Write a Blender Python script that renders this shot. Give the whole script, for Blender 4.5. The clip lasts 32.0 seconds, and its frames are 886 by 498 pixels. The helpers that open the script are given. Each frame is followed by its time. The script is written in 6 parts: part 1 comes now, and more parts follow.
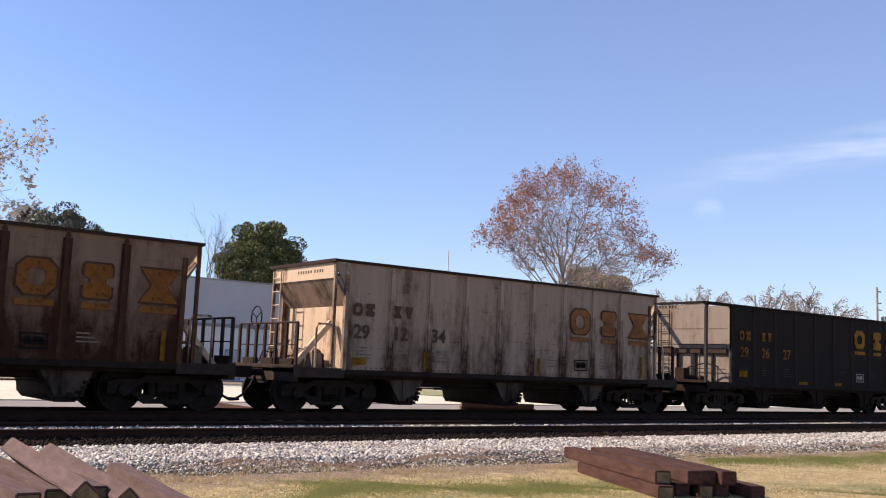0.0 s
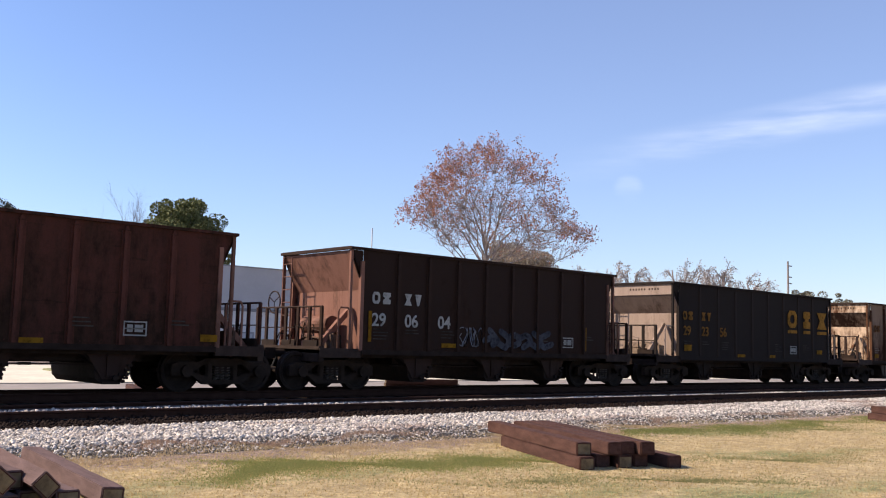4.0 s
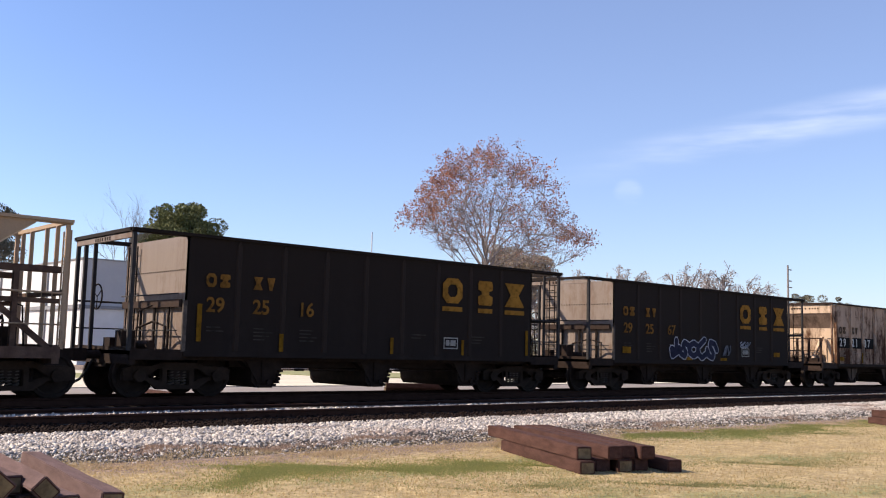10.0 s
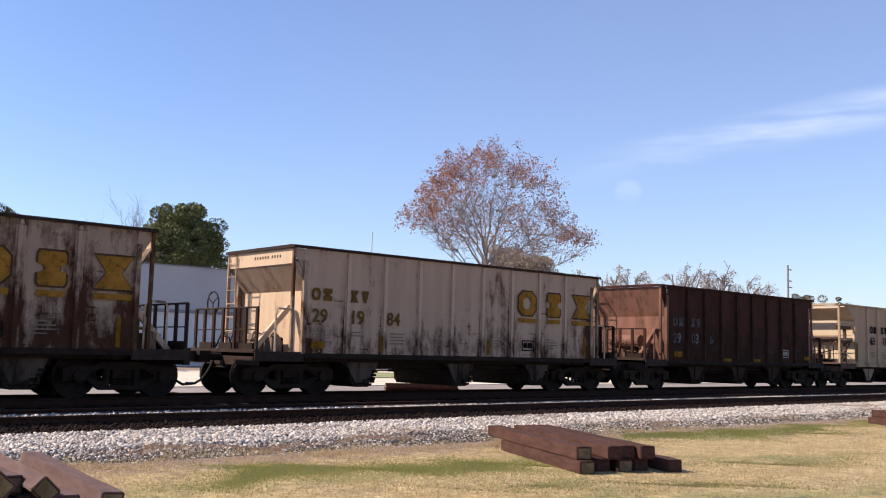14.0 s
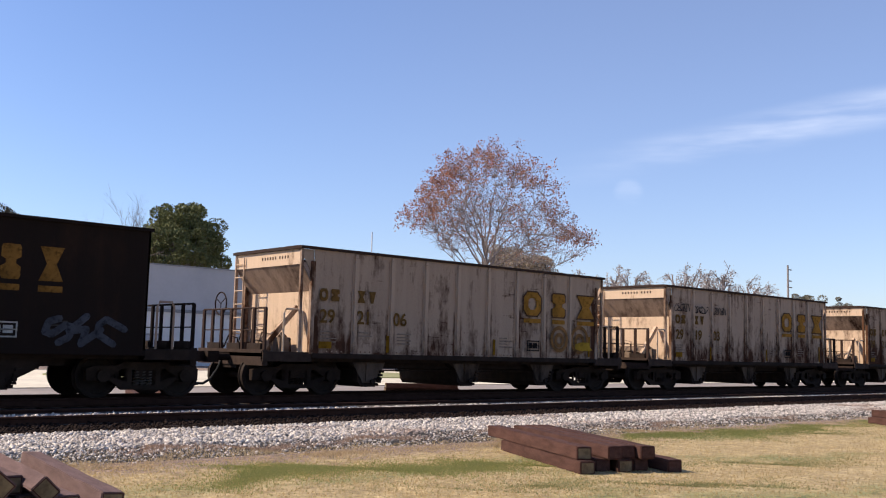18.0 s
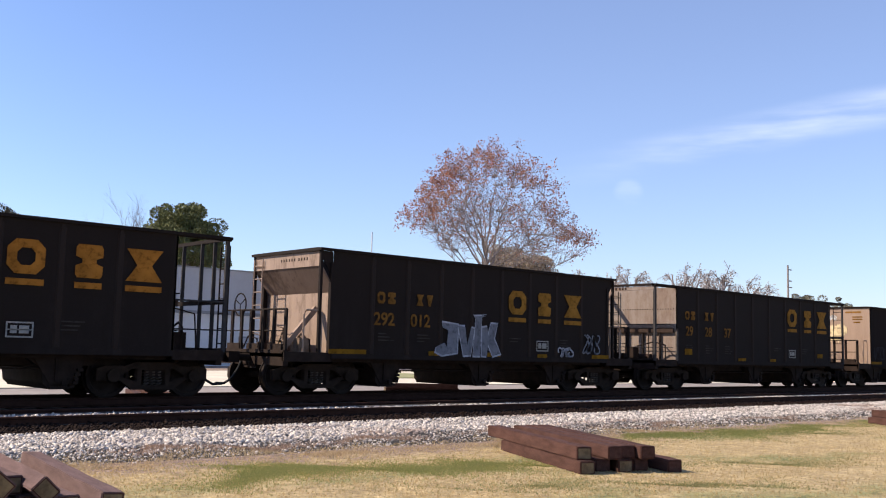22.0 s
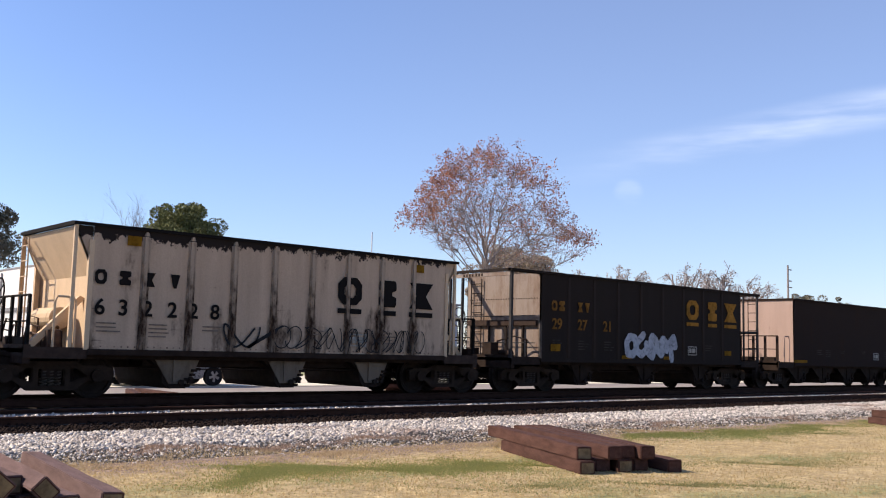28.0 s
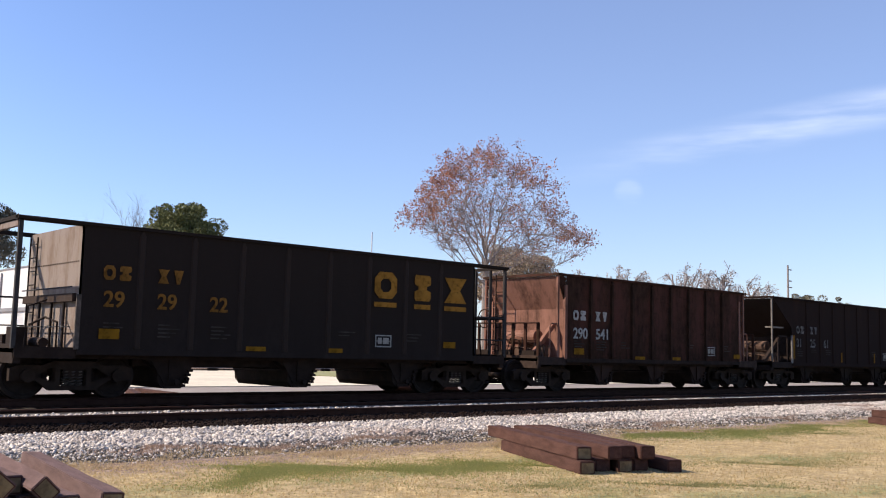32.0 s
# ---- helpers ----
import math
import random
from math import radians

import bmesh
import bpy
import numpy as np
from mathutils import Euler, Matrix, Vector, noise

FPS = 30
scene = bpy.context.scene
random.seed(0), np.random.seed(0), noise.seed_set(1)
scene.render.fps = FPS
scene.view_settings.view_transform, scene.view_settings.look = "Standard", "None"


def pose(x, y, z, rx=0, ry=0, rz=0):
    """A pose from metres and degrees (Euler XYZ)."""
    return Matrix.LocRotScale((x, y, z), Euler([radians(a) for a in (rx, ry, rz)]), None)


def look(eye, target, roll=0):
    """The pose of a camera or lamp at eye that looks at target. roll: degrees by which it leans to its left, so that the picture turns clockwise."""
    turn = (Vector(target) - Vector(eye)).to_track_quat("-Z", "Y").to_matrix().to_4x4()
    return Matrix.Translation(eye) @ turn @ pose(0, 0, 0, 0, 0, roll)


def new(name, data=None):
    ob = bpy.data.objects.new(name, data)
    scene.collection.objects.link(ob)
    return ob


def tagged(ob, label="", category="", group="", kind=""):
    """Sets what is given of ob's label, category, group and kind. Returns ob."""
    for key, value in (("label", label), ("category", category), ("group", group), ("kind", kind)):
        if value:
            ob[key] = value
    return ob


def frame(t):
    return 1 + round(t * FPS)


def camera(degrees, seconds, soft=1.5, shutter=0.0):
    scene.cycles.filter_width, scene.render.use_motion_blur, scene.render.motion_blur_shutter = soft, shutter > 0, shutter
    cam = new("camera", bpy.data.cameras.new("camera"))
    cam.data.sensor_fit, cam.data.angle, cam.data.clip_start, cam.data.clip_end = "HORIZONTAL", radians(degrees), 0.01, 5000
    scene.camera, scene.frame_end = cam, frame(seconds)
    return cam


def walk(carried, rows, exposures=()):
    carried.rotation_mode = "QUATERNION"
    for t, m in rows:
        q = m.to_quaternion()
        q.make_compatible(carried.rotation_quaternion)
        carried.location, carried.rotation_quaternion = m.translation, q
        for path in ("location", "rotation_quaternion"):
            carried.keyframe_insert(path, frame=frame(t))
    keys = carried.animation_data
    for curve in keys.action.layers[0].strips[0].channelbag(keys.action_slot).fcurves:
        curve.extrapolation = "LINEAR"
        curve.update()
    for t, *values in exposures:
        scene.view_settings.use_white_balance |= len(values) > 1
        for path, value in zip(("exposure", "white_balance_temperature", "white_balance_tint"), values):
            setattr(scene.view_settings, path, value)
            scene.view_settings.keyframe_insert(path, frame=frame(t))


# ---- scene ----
# Camera: on a low tripod beside the tracks; x runs along the rails, z = 0 is the top of the rails.
cam = camera(50.0, 32.0, soft=1.1)
EYE = (0.0, 0.0, 1.126)
# seconds, degrees turned to the right of +y, degrees up, roll
PATH = [
    (0, 36.764, 7.113, 2.234),
    (0.5, 37.664, 6.138, 2.151),
    (1, 41.001, 5.741, 1.851),
    (1.5, 41.572, 5.764, 1.679),
    (2, 41.540, 5.821, 1.614),
    (2.5, 41.474, 5.778, 1.542),
    (3, 41.456, 5.790, 1.534),
    (3.5, 41.429, 5.812, 1.485),
    (5.5, 41.418, 5.998, 1.459),
    (6, 41.396, 6.033, 1.471),
    (6.5, 41.437, 6.141, 1.450),
    (7, 41.430, 6.120, 1.400),
    (32, 41.430, 6.120, 1.400),
]


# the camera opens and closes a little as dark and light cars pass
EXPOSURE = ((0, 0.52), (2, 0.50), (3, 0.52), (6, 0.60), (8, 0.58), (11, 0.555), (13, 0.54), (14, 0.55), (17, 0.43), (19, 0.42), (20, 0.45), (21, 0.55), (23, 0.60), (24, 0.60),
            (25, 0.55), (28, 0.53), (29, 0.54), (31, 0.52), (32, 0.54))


def aim(turn, up):
    a, b = radians(turn), radians(up)
    return Vector(EYE) + Vector((math.sin(a) * math.cos(b), math.cos(a) * math.cos(b), math.sin(b))) * 2.0


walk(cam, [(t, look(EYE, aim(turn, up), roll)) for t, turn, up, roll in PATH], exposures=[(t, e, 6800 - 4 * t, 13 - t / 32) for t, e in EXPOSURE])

# How far the train has run, in metres, at each time.
RUN = [
    (0, -207.83), (0.5, -202.29), (1, -196.73), (1.5, -191.19), (2, -185.66), (2.5, -180.13), (3, -174.60), (3.5, -169.07),
    (5.5, -146.98), (6, -141.46), (6.5, -135.93), (7, -130.41), (7.5, -124.93), (8, -119.43), (8.5, -113.92), (9, -108.41),
    (9.5, -102.92), (10, -97.46), (10.5, -91.98), (11, -86.52), (11.5, -81.05), (12, -75.60), (12.5, -70.15), (13, -64.72),
    (13.5, -59.30), (14, -53.89), (14.5, -48.46), (16.5, -26.81), (17, -21.47), (17.5, -16.15), (18, -10.77), (18.5, -5.37),
    (19, -0.00), (19.5, 5.35), (20, 10.69), (20.5, 16.00), (21, 21.29), (21.5, 26.61), (22, 31.93), (22.5, 37.25),
    (23, 42.56), (23.5, 47.88), (24, 53.19), (24.5, 58.45), (25, 63.67), (25.5, 68.89), (27.5, 89.74), (28, 94.94),
    (28.5, 100.12), (29, 105.16), (29.5, 110.44), (30, 115.59), (30.5, 120.79), (31, 125.97), (31.5, 131.18), (32, 136.40),
]

# ---- light ----
TO_SUN = Vector((-0.90, 0.86, 1.0)).normalized()
world = bpy.data.worlds.new("world")
scene.world = world
world.use_nodes = True
wn, wl = world.node_tree.nodes, world.node_tree.links
wn.clear()
w_out, w_bg = wn.new("ShaderNodeOutputWorld"), wn.new("ShaderNodeBackground")
sky = wn.new("ShaderNodeTexSky")
sky.sky_type, sky.sun_disc = "NISHITA", False
sky.sun_elevation, sky.sun_rotation = math.asin(TO_SUN.z), math.atan2(TO_SUN.x, TO_SUN.y)
sky.air_density, sky.dust_density, sky.ozone_density, sky.altitude = 1.0, 0.5, 2.0, 20.0
# one thin band of high cloud and a small puff, broken up by noise
w_co = wn.new("ShaderNodeTexCoord")


def w_math(kind, a, b=None):
    m = wn.new("ShaderNodeMath")
    m.operation = kind
    for i, v in enumerate((a, b)):
        if v is None:
            continue
        if isinstance(v, float):
            m.inputs[i].default_value = v
        else:
            wl.new(v, m.inputs[i])
    return m.outputs[0]


def w_dot(v):
    d = wn.new("ShaderNodeVectorMath")
    d.operation = "DOT_PRODUCT"
    d.inputs[1].default_value = v
    wl.new(w_co.outputs["Generated"], d.inputs[0])
    return d.outputs["Value"]


def w_range(v, a, b):
    r = wn.new("ShaderNodeMapRange")
    r.interpolation_type = "SMOOTHSTEP"
    r.inputs["From Min"].default_value, r.inputs["From Max"].default_value = a, b
    wl.new(v, r.inputs["Value"])
    return r.outputs["Result"]


w_map, w_noise = wn.new("ShaderNodeMapping"), wn.new("ShaderNodeTexNoise")
w_map.inputs["Scale"].default_value = (3.0, 3.0, 22.0)
w_noise.inputs["Scale"].default_value, w_noise.inputs["Detail"].default_value = 2.2, 7.0
wl.new(w_co.outputs["Generated"], w_map.inputs["Vector"])
wl.new(w_map.outputs["Vector"], w_noise.inputs["Vector"])
band_a, band_b = Vector((0.7734, 0.6018, 0.1991)), Vector((0.892, 0.383, 0.2402))
across = w_math("ABSOLUTE", w_dot(tuple(band_a.cross(band_b).normalized())))
band = w_math("MULTIPLY", w_range(across, 0.026, 0.0), w_range(w_dot((0.75, -0.66, 0.0)), 0.08, 0.36))
puff = w_math("MULTIPLY", w_range(w_dot((0.7825, 0.6000, 0.1665)), 0.99986, 0.99999), 0.3)
veil = w_math("MULTIPLY", w_range(w_dot((0.93, 0.36, 0.05)), 0.62, 1.0), 0.20)
cloud = w_math("ADD", w_math("MULTIPLY", w_math("ADD", band, puff), w_range(w_noise.outputs["Fac"], 0.3, 0.75)), veil)
w_tint, w_mix = wn.new("ShaderNodeMix"), wn.new("ShaderNodeMix")
w_tint.data_type = w_mix.data_type = "RGBA"
w_tint.blend_type = "MULTIPLY"
w_tint.inputs["Factor"].default_value = 1.0
w_tint.inputs["B"].default_value = (0.88, 0.965, 1.22, 1)
w_mix.inputs["B"].default_value = (8.5, 9.0, 10.0, 1)
wl.new(sky.outputs["Color"], w_tint.inputs["A"])
wl.new(w_tint.outputs["Result"], w_mix.inputs["A"])
wl.new(w_math("MULTIPLY", cloud, 0.38), w_mix.inputs["Factor"])
wl.new(w_mix.outputs["Result"], w_bg.inputs["Color"])
w_bg.inputs["Strength"].default_value = 0.108
wl.new(w_bg.outputs["Background"], w_out.inputs["Surface"])
sun = new("sun", bpy.data.lights.new("sun", "SUN"))
sun.data.energy, sun.data.angle, sun.data.color = 5.0, radians(0.53), (1.0, 0.90, 0.76)
sun.matrix_world = look(TO_SUN * 60, (0, 0, 0))

# ---- materials ----
MATS = {}


def material(name):
    m = bpy.data.materials.new(name)
    m.use_nodes = True
    return m, m.node_tree.nodes, m.node_tree.links, m.node_tree.nodes["Principled BSDF"]


def noise_node(n, l, vector, scale, detail=4.0, rough=0.6):
    t = n.new("ShaderNodeTexNoise")
    t.inputs["Scale"].default_value, t.inputs["Detail"].default_value, t.inputs["Roughness"].default_value = scale, detail, rough
    l.new(vector, t.inputs["Vector"])
    return t.outputs["Fac"]


def stretch(n, l, scale, shift=0.0, coords="Object"):
    c, m = n.new("ShaderNodeTexCoord"), n.new("ShaderNodeMapping")
    m.inputs["Scale"].default_value, m.inputs["Location"].default_value = scale, (shift, shift * 0.7, shift * 1.3)
    l.new(c.outputs[coords], m.inputs["Vector"])
    return m.outputs["Vector"]


def ranged(n, l, value, a, b, lo=0.0, hi=1.0):
    r = n.new("ShaderNodeMapRange")
    for key, v in (("From Min", a), ("From Max", b), ("To Min", lo), ("To Max", hi)):
        r.inputs[key].default_value = v
    l.new(value, r.inputs["Value"])
    return r.outputs["Result"]


def blend(n, l, factor, a, b, kind="MIX"):
    m = n.new("ShaderNodeMix")
    m.data_type, m.blend_type = "RGBA", kind
    for key, v in (("Factor", factor), ("A", a), ("B", b)):
        if isinstance(v, (tuple, float, int)):
            m.inputs[key].default_value = v if key == "Factor" else (*v, 1)
        else:
            l.new(v, m.inputs[key])
    return m.outputs["Result"]


def relief(n, l, p, height, strength, distance):
    b = n.new("ShaderNodeBump")
    b.inputs["Strength"].default_value, b.inputs["Distance"].default_value = strength, distance
    l.new(height, b.inputs["Height"])
    l.new(b.outputs["Normal"], p.inputs["Normal"])


def plain(name, a, b, scale=6.0, rough=0.8, metal=0.0, bump=0.2, distance=0.01, squash=(1, 1, 1), shift=0.0, grain=0.35):
    """Two tones broken up by noise at two scales, with fine relief."""
    key = ("plain", name)
    if key in MATS:
        return MATS[key]
    m, n, l, p = material(name)
    v = stretch(n, l, squash, shift)
    big, fine = noise_node(n, l, v, scale), noise_node(n, l, v, scale * 9, 5)
    info = n.new("ShaderNodeObjectInfo")
    tone = blend(n, l, ranged(n, l, big, 0.3, 0.7), a, b)
    tone = blend(n, l, grain, tone, blend(n, l, ranged(n, l, fine, 0.3, 0.7), (0.35, 0.35, 0.35), (1, 1, 1)), "MULTIPLY")
    tone = blend(n, l, 1.0, tone, blend(n, l, info.outputs["Random"], (0.82, 0.82, 0.82), (1, 1, 1)), "MULTIPLY")
    l.new(tone, p.inputs["Base Color"])
    l.new(ranged(n, l, fine, 0.2, 0.8, rough - 0.12, min(1, rough + 0.12)), p.inputs["Roughness"])
    p.inputs["Metallic"].default_value = metal
    p.inputs["Specular IOR Level"].default_value = 0.5 if rough < 0.5 else 0.12
    relief(n, l, p, fine, bump, distance)
    MATS[key] = m
    return m


def weathered(name, paint, rust, amount, grime=0.4, seed=0.0, rough=0.6, pitch=0.0, phase=0.0, crisp=0.34, peel=False, low_rust=0.0):
    """Paint on steel with rust that runs down in streaks, patches of bare rust and grime along the sill."""
    key = ("weathered", name, paint, rust, amount, seed, pitch)
    if key in MATS:
        return MATS[key]
    m, n, l, p = material(name)
    near = stretch(n, l, (1, 1, 1), seed)
    runs = noise_node(n, l, stretch(n, l, (3.2, 3.2, 0.28), seed), 1.0, 6, 0.65)
    tall = stretch(n, l, (1, 1, 0.5), seed)
    patch = noise_node(n, l, tall, 1.0, 6, 0.66)
    spots = noise_node(n, l, tall, 6.5, 6, 0.72)
    fine = noise_node(n, l, near, 40, 3)
    mix = n.new("ShaderNodeMath")
    mix.operation = "MULTIPLY_ADD"
    l.new(runs, mix.inputs[0])
    mix.inputs[1].default_value = 0.5
    l.new(patch, mix.inputs[2])
    add = n.new("ShaderNodeMath")
    add.operation = "MULTIPLY_ADD"
    l.new(spots, add.inputs[0])
    add.inputs[1].default_value = 0.45
    l.new(mix.outputs[0], add.inputs[2])
    edge = 1.24 - 0.62 * amount
    total = add.outputs[0]
    if pitch:
        # rust bleeds out of the seams beside the posts and gathers on the lower half of the panels
        c, sep = n.new("ShaderNodeTexCoord"), n.new("ShaderNodeSeparateXYZ")
        l.new(c.outputs["Object"], sep.inputs[0])
        saw = n.new("ShaderNodeMath")
        saw.operation = "PINGPONG"
        saw.inputs[1].default_value = pitch / 2
        off = n.new("ShaderNodeMath")
        off.operation = "SUBTRACT"
        l.new(sep.outputs["X"], off.inputs[0])
        off.inputs[1].default_value = phase
        l.new(off.outputs[0], saw.inputs[0])
        seam = ranged(n, l, saw.outputs[0], 0.04, 0.19, 0.20, 0.0)
        foot = ranged(n, l, sep.outputs["Z"], 2.9, 1.7, 0.25, 1.0)
        joint = n.new("ShaderNodeMath")
        joint.operation = "MULTIPLY"
        l.new(seam, joint.inputs[0])
        l.new(foot, joint.inputs[1])
        low = ranged(n, l, sep.outputs["Z"], 2.3, 1.2, -0.03, 0.11)
        # short level scrapes
        scrape = ranged(n, l, noise_node(n, l, stretch(n, l, (1.3, 1.3, 11.0), seed + 2.0), 1.0, 3, 0.5), 0.64, 0.74, 0.0, 0.13)
        for extra in (joint.outputs[0], low, scrape):
            plus = n.new("ShaderNodeMath")
            l.new(total, plus.inputs[0])
            l.new(extra, plus.inputs[1])
            total = plus.outputs[0]
        edge += 0.02
    if low_rust:
        lc, ls = n.new("ShaderNodeTexCoord"), n.new("ShaderNodeSeparateXYZ")
        l.new(lc.outputs["Object"], ls.inputs[0])
        plus = n.new("ShaderNodeMath")
        l.new(total, plus.inputs[0])
        l.new(ranged(n, l, ls.outputs["Z"], 3.1, 1.5, -low_rust, low_rust), plus.inputs[1])
        total = plus.outputs[0]
    fac = ranged(n, l, total, edge, edge + crisp)
    soil = ranged(n, l, runs, 0.35, 0.75, 0.0, grime)
    tone = blend(n, l, soil, paint, tuple(0.45 * c + 0.35 * r for c, r in zip(paint, rust)))
    red = blend(n, l, ranged(n, l, spots, 0.3, 0.7), rust, tuple(0.45 * c for c in rust))
    tone = blend(n, l, fac, tone, red)
    tone = blend(n, l, 0.3, tone, blend(n, l, ranged(n, l, fine, 0.3, 0.7), (0.5, 0.5, 0.5), (1, 1, 1)), "MULTIPLY")
    if peel:
        # paint come away below the rim, down to black primer
        pc, ps = n.new("ShaderNodeTexCoord"), n.new("ShaderNodeSeparateXYZ")
        l.new(pc.outputs["Object"], ps.inputs[0])
        gone = noise_node(n, l, stretch(n, l, (1.6, 1.6, 1.2), seed), 2.2, 7, 0.75)
        for extra in (ranged(n, l, ps.outputs["Z"], 2.9, 3.4, -0.25, 0.32), ranged(n, l, ps.outputs["X"], -3.0, 1.5, 0.08, -0.06)):
            plus = n.new("ShaderNodeMath")
            l.new(gone, plus.inputs[0])
            l.new(extra, plus.inputs[1])
            gone = plus.outputs[0]
        tone = blend(n, l, ranged(n, l, gone, 0.68, 0.71), tone, (0.022, 0.016, 0.014))
    l.new(tone, p.inputs["Base Color"])
    l.new(ranged(n, l, fac, 0, 1, rough, 0.92), p.inputs["Roughness"])
    p.inputs["Specular IOR Level"].default_value = 0.07
    relief(n, l, p, add.outputs[0], 0.25, 0.02)
    MATS[key] = m
    return m


M_UNDER = plain("sooty_steel", (0.0205, 0.0122, 0.0088), (0.042, 0.026, 0.019), 4, 0.85)
M_WHEEL = plain("wheel_steel", (0.023, 0.0145, 0.011), (0.044, 0.030, 0.023), 5, 0.75, 0.2)
M_RAIL = plain("rusty_rail", (0.040, 0.016, 0.0100), (0.068, 0.031, 0.020), 5, 0.8)
M_TIE = plain("creosoted_wood", (0.065, 0.030, 0.022), (0.12, 0.06, 0.047), 3, 0.85, 0, 0.5, 0.02, (1, 4, 4))
M_TIE_PALE = plain("weathered_tie_wood", (0.20, 0.128, 0.118), (0.13, 0.082, 0.074), 3, 0.9, 0, 0.5, 0.02, (1, 4, 4))
M_TIE_END = plain("tie_end_grain", (0.26, 0.195, 0.112), (0.12, 0.086, 0.052), 12, 0.9, 0, 0.5)
M_TIE_EDGE = plain("creosoted_tie_edge", (0.05, 0.02, 0.014), (0.085, 0.036, 0.027), 8, 0.9)
M_TRACK_TIE = plain("dark_track_tie", (0.020, 0.0125, 0.0095), (0.042, 0.027, 0.020), 3, 0.9, 0, 0.4, 0.02)
M_SPRING = plain("dusty_spring", (0.17, 0.135, 0.11), (0.07, 0.055, 0.045), 8, 0.7, 0.3)
M_FRAME = plain("dusty_truck_frame", (0.023, 0.0135, 0.0090), (0.055, 0.035, 0.0245), 3, 0.85)
M_CAGE = plain("grey_black_cage_steel", (0.03, 0.028, 0.029), (0.065, 0.056, 0.052), 3, 0.75)
M_DUST = plain("pale_dusty_gear", (0.33, 0.235, 0.17), (0.17, 0.115, 0.08), 6, 0.85)
M_GEAR = plain("dusty_brown_gear", (0.085, 0.048, 0.034), (0.16, 0.098, 0.070), 5, 0.85)
M_DECK = plain("sooty_brown_deck", (0.036, 0.022, 0.0165), (0.07, 0.044, 0.033), 5, 0.85)
M_SCUFFED = plain("scuffed_grey_steel", (0.26, 0.235, 0.21), (0.15, 0.125, 0.105), 5, 0.7)
M_HOSE = plain("rubber_hose", (0.02, 0.02, 0.02), (0.04, 0.04, 0.04), 9, 0.6)


def paint_of(name, colour, wear=0.4):
    """Lettering paint, worn through in spots."""
    key = ("lettering", name)
    if key in MATS:
        return MATS[key]
    m, n, l, p = material(name)
    v = stretch(n, l, (1, 1, 1), len(name))
    worn = ranged(n, l, noise_node(n, l, v, 7.0, 6, 0.7), 0.5, 0.68)
    tone = blend(n, l, ranged(n, l, noise_node(n, l, v, 2.0), 0.3, 0.7), colour, tuple(c * (1 - wear) for c in colour))
    tone = blend(n, l, worn, tone, tuple(c * (1 - wear) ** 2 for c in colour))
    l.new(tone, p.inputs["Base Color"])
    p.inputs["Roughness"].default_value, p.inputs["Specular IOR Level"].default_value = 0.85, 0.06
    MATS[key] = m
    return m


M_YELLOW = paint_of("yellow_lettering", (0.36, 0.17, 0.03))
M_GOLD = paint_of("gold_lettering", (0.25, 0.118, 0.027), 0.5)
M_FADED = paint_of("faded_white_lettering", (0.42, 0.40, 0.36))
M_WHITE = paint_of("white_lettering", (0.7, 0.7, 0.68))
M_BLACKP = paint_of("black_lettering", (0.014, 0.0115, 0.0105), 0.1)
M_REFLECT = paint_of("yellow_reflector", (0.27, 0.13, 0.012), 0.4)

# ---- mesh helpers ----
def box(bm, x0, x1, y0, y1, z0, z1):
    v = [bm.verts.new((x, y, z)) for x in (x0, x1) for y in (y0, y1) for z in (z0, z1)]
    for f in ((0, 1, 3, 2), (4, 6, 7, 5), (0, 4, 5, 1), (2, 3, 7, 6), (0, 2, 6, 4), (1, 5, 7, 3)):
        bm.faces.new([v[i] for i in f])


def prism(bm, outline, y0, y1, plane="xz"):
    """An outline in the xz (or xy, yz) plane, given thickness along the third axis."""
    put = {"xz": lambda a, b, c: (a, c, b), "xy": lambda a, b, c: (a, b, c), "yz": lambda a, b, c: (c, a, b)}[plane]
    lo, hi = ([bm.verts.new(put(a, b, c)) for a, b in outline] for c in (y0, y1))
    n = len(outline)
    made = [bm.faces.new(lo), bm.faces.new(hi[::-1])]
    made += [bm.faces.new((lo[i], hi[i], hi[(i + 1) % n], lo[(i + 1) % n])) for i in range(n)]
    bmesh.ops.recalc_face_normals(bm, faces=made)


def tube(bm, points, r, seg=8, r_end=None):
    """A round bar through the points, closed at its ends."""
    pts = [Vector(p) for p in points]
    rings = []
    for i, p in enumerate(pts):
        d = (pts[min(i + 1, len(pts) - 1)] - pts[max(i - 1, 0)]).normalized()
        side = d.cross((0, 0, 1) if abs(d.z) < 0.9 else (1, 0, 0)).normalized()
        up = side.cross(d)
        rr = r if r_end is None else r + (r_end - r) * i / (len(pts) - 1)
        rings.append([bm.verts.new(p + rr * (math.cos(a) * side + math.sin(a) * up)) for a in (2 * math.pi * k / seg for k in range(seg))])
    for a, b in zip(rings, rings[1:]):
        for k in range(seg):
            bm.faces.new((a[k], a[(k + 1) % seg], b[(k + 1) % seg], b[k]))
    bm.faces.new(rings[0][::-1])
    bm.faces.new(rings[-1])


def mesh_of(build, *a, smooth=False):
    bm = bmesh.new()
    build(bm, *a)
    return done(bm, smooth)


def done(bm, smooth=False):
    me = bpy.data.meshes.new("mesh")
    bmesh.ops.recalc_face_normals(bm, faces=bm.faces)
    bm.to_mesh(me)
    bm.free()
    if smooth:
        me.shade_smooth()
    return me


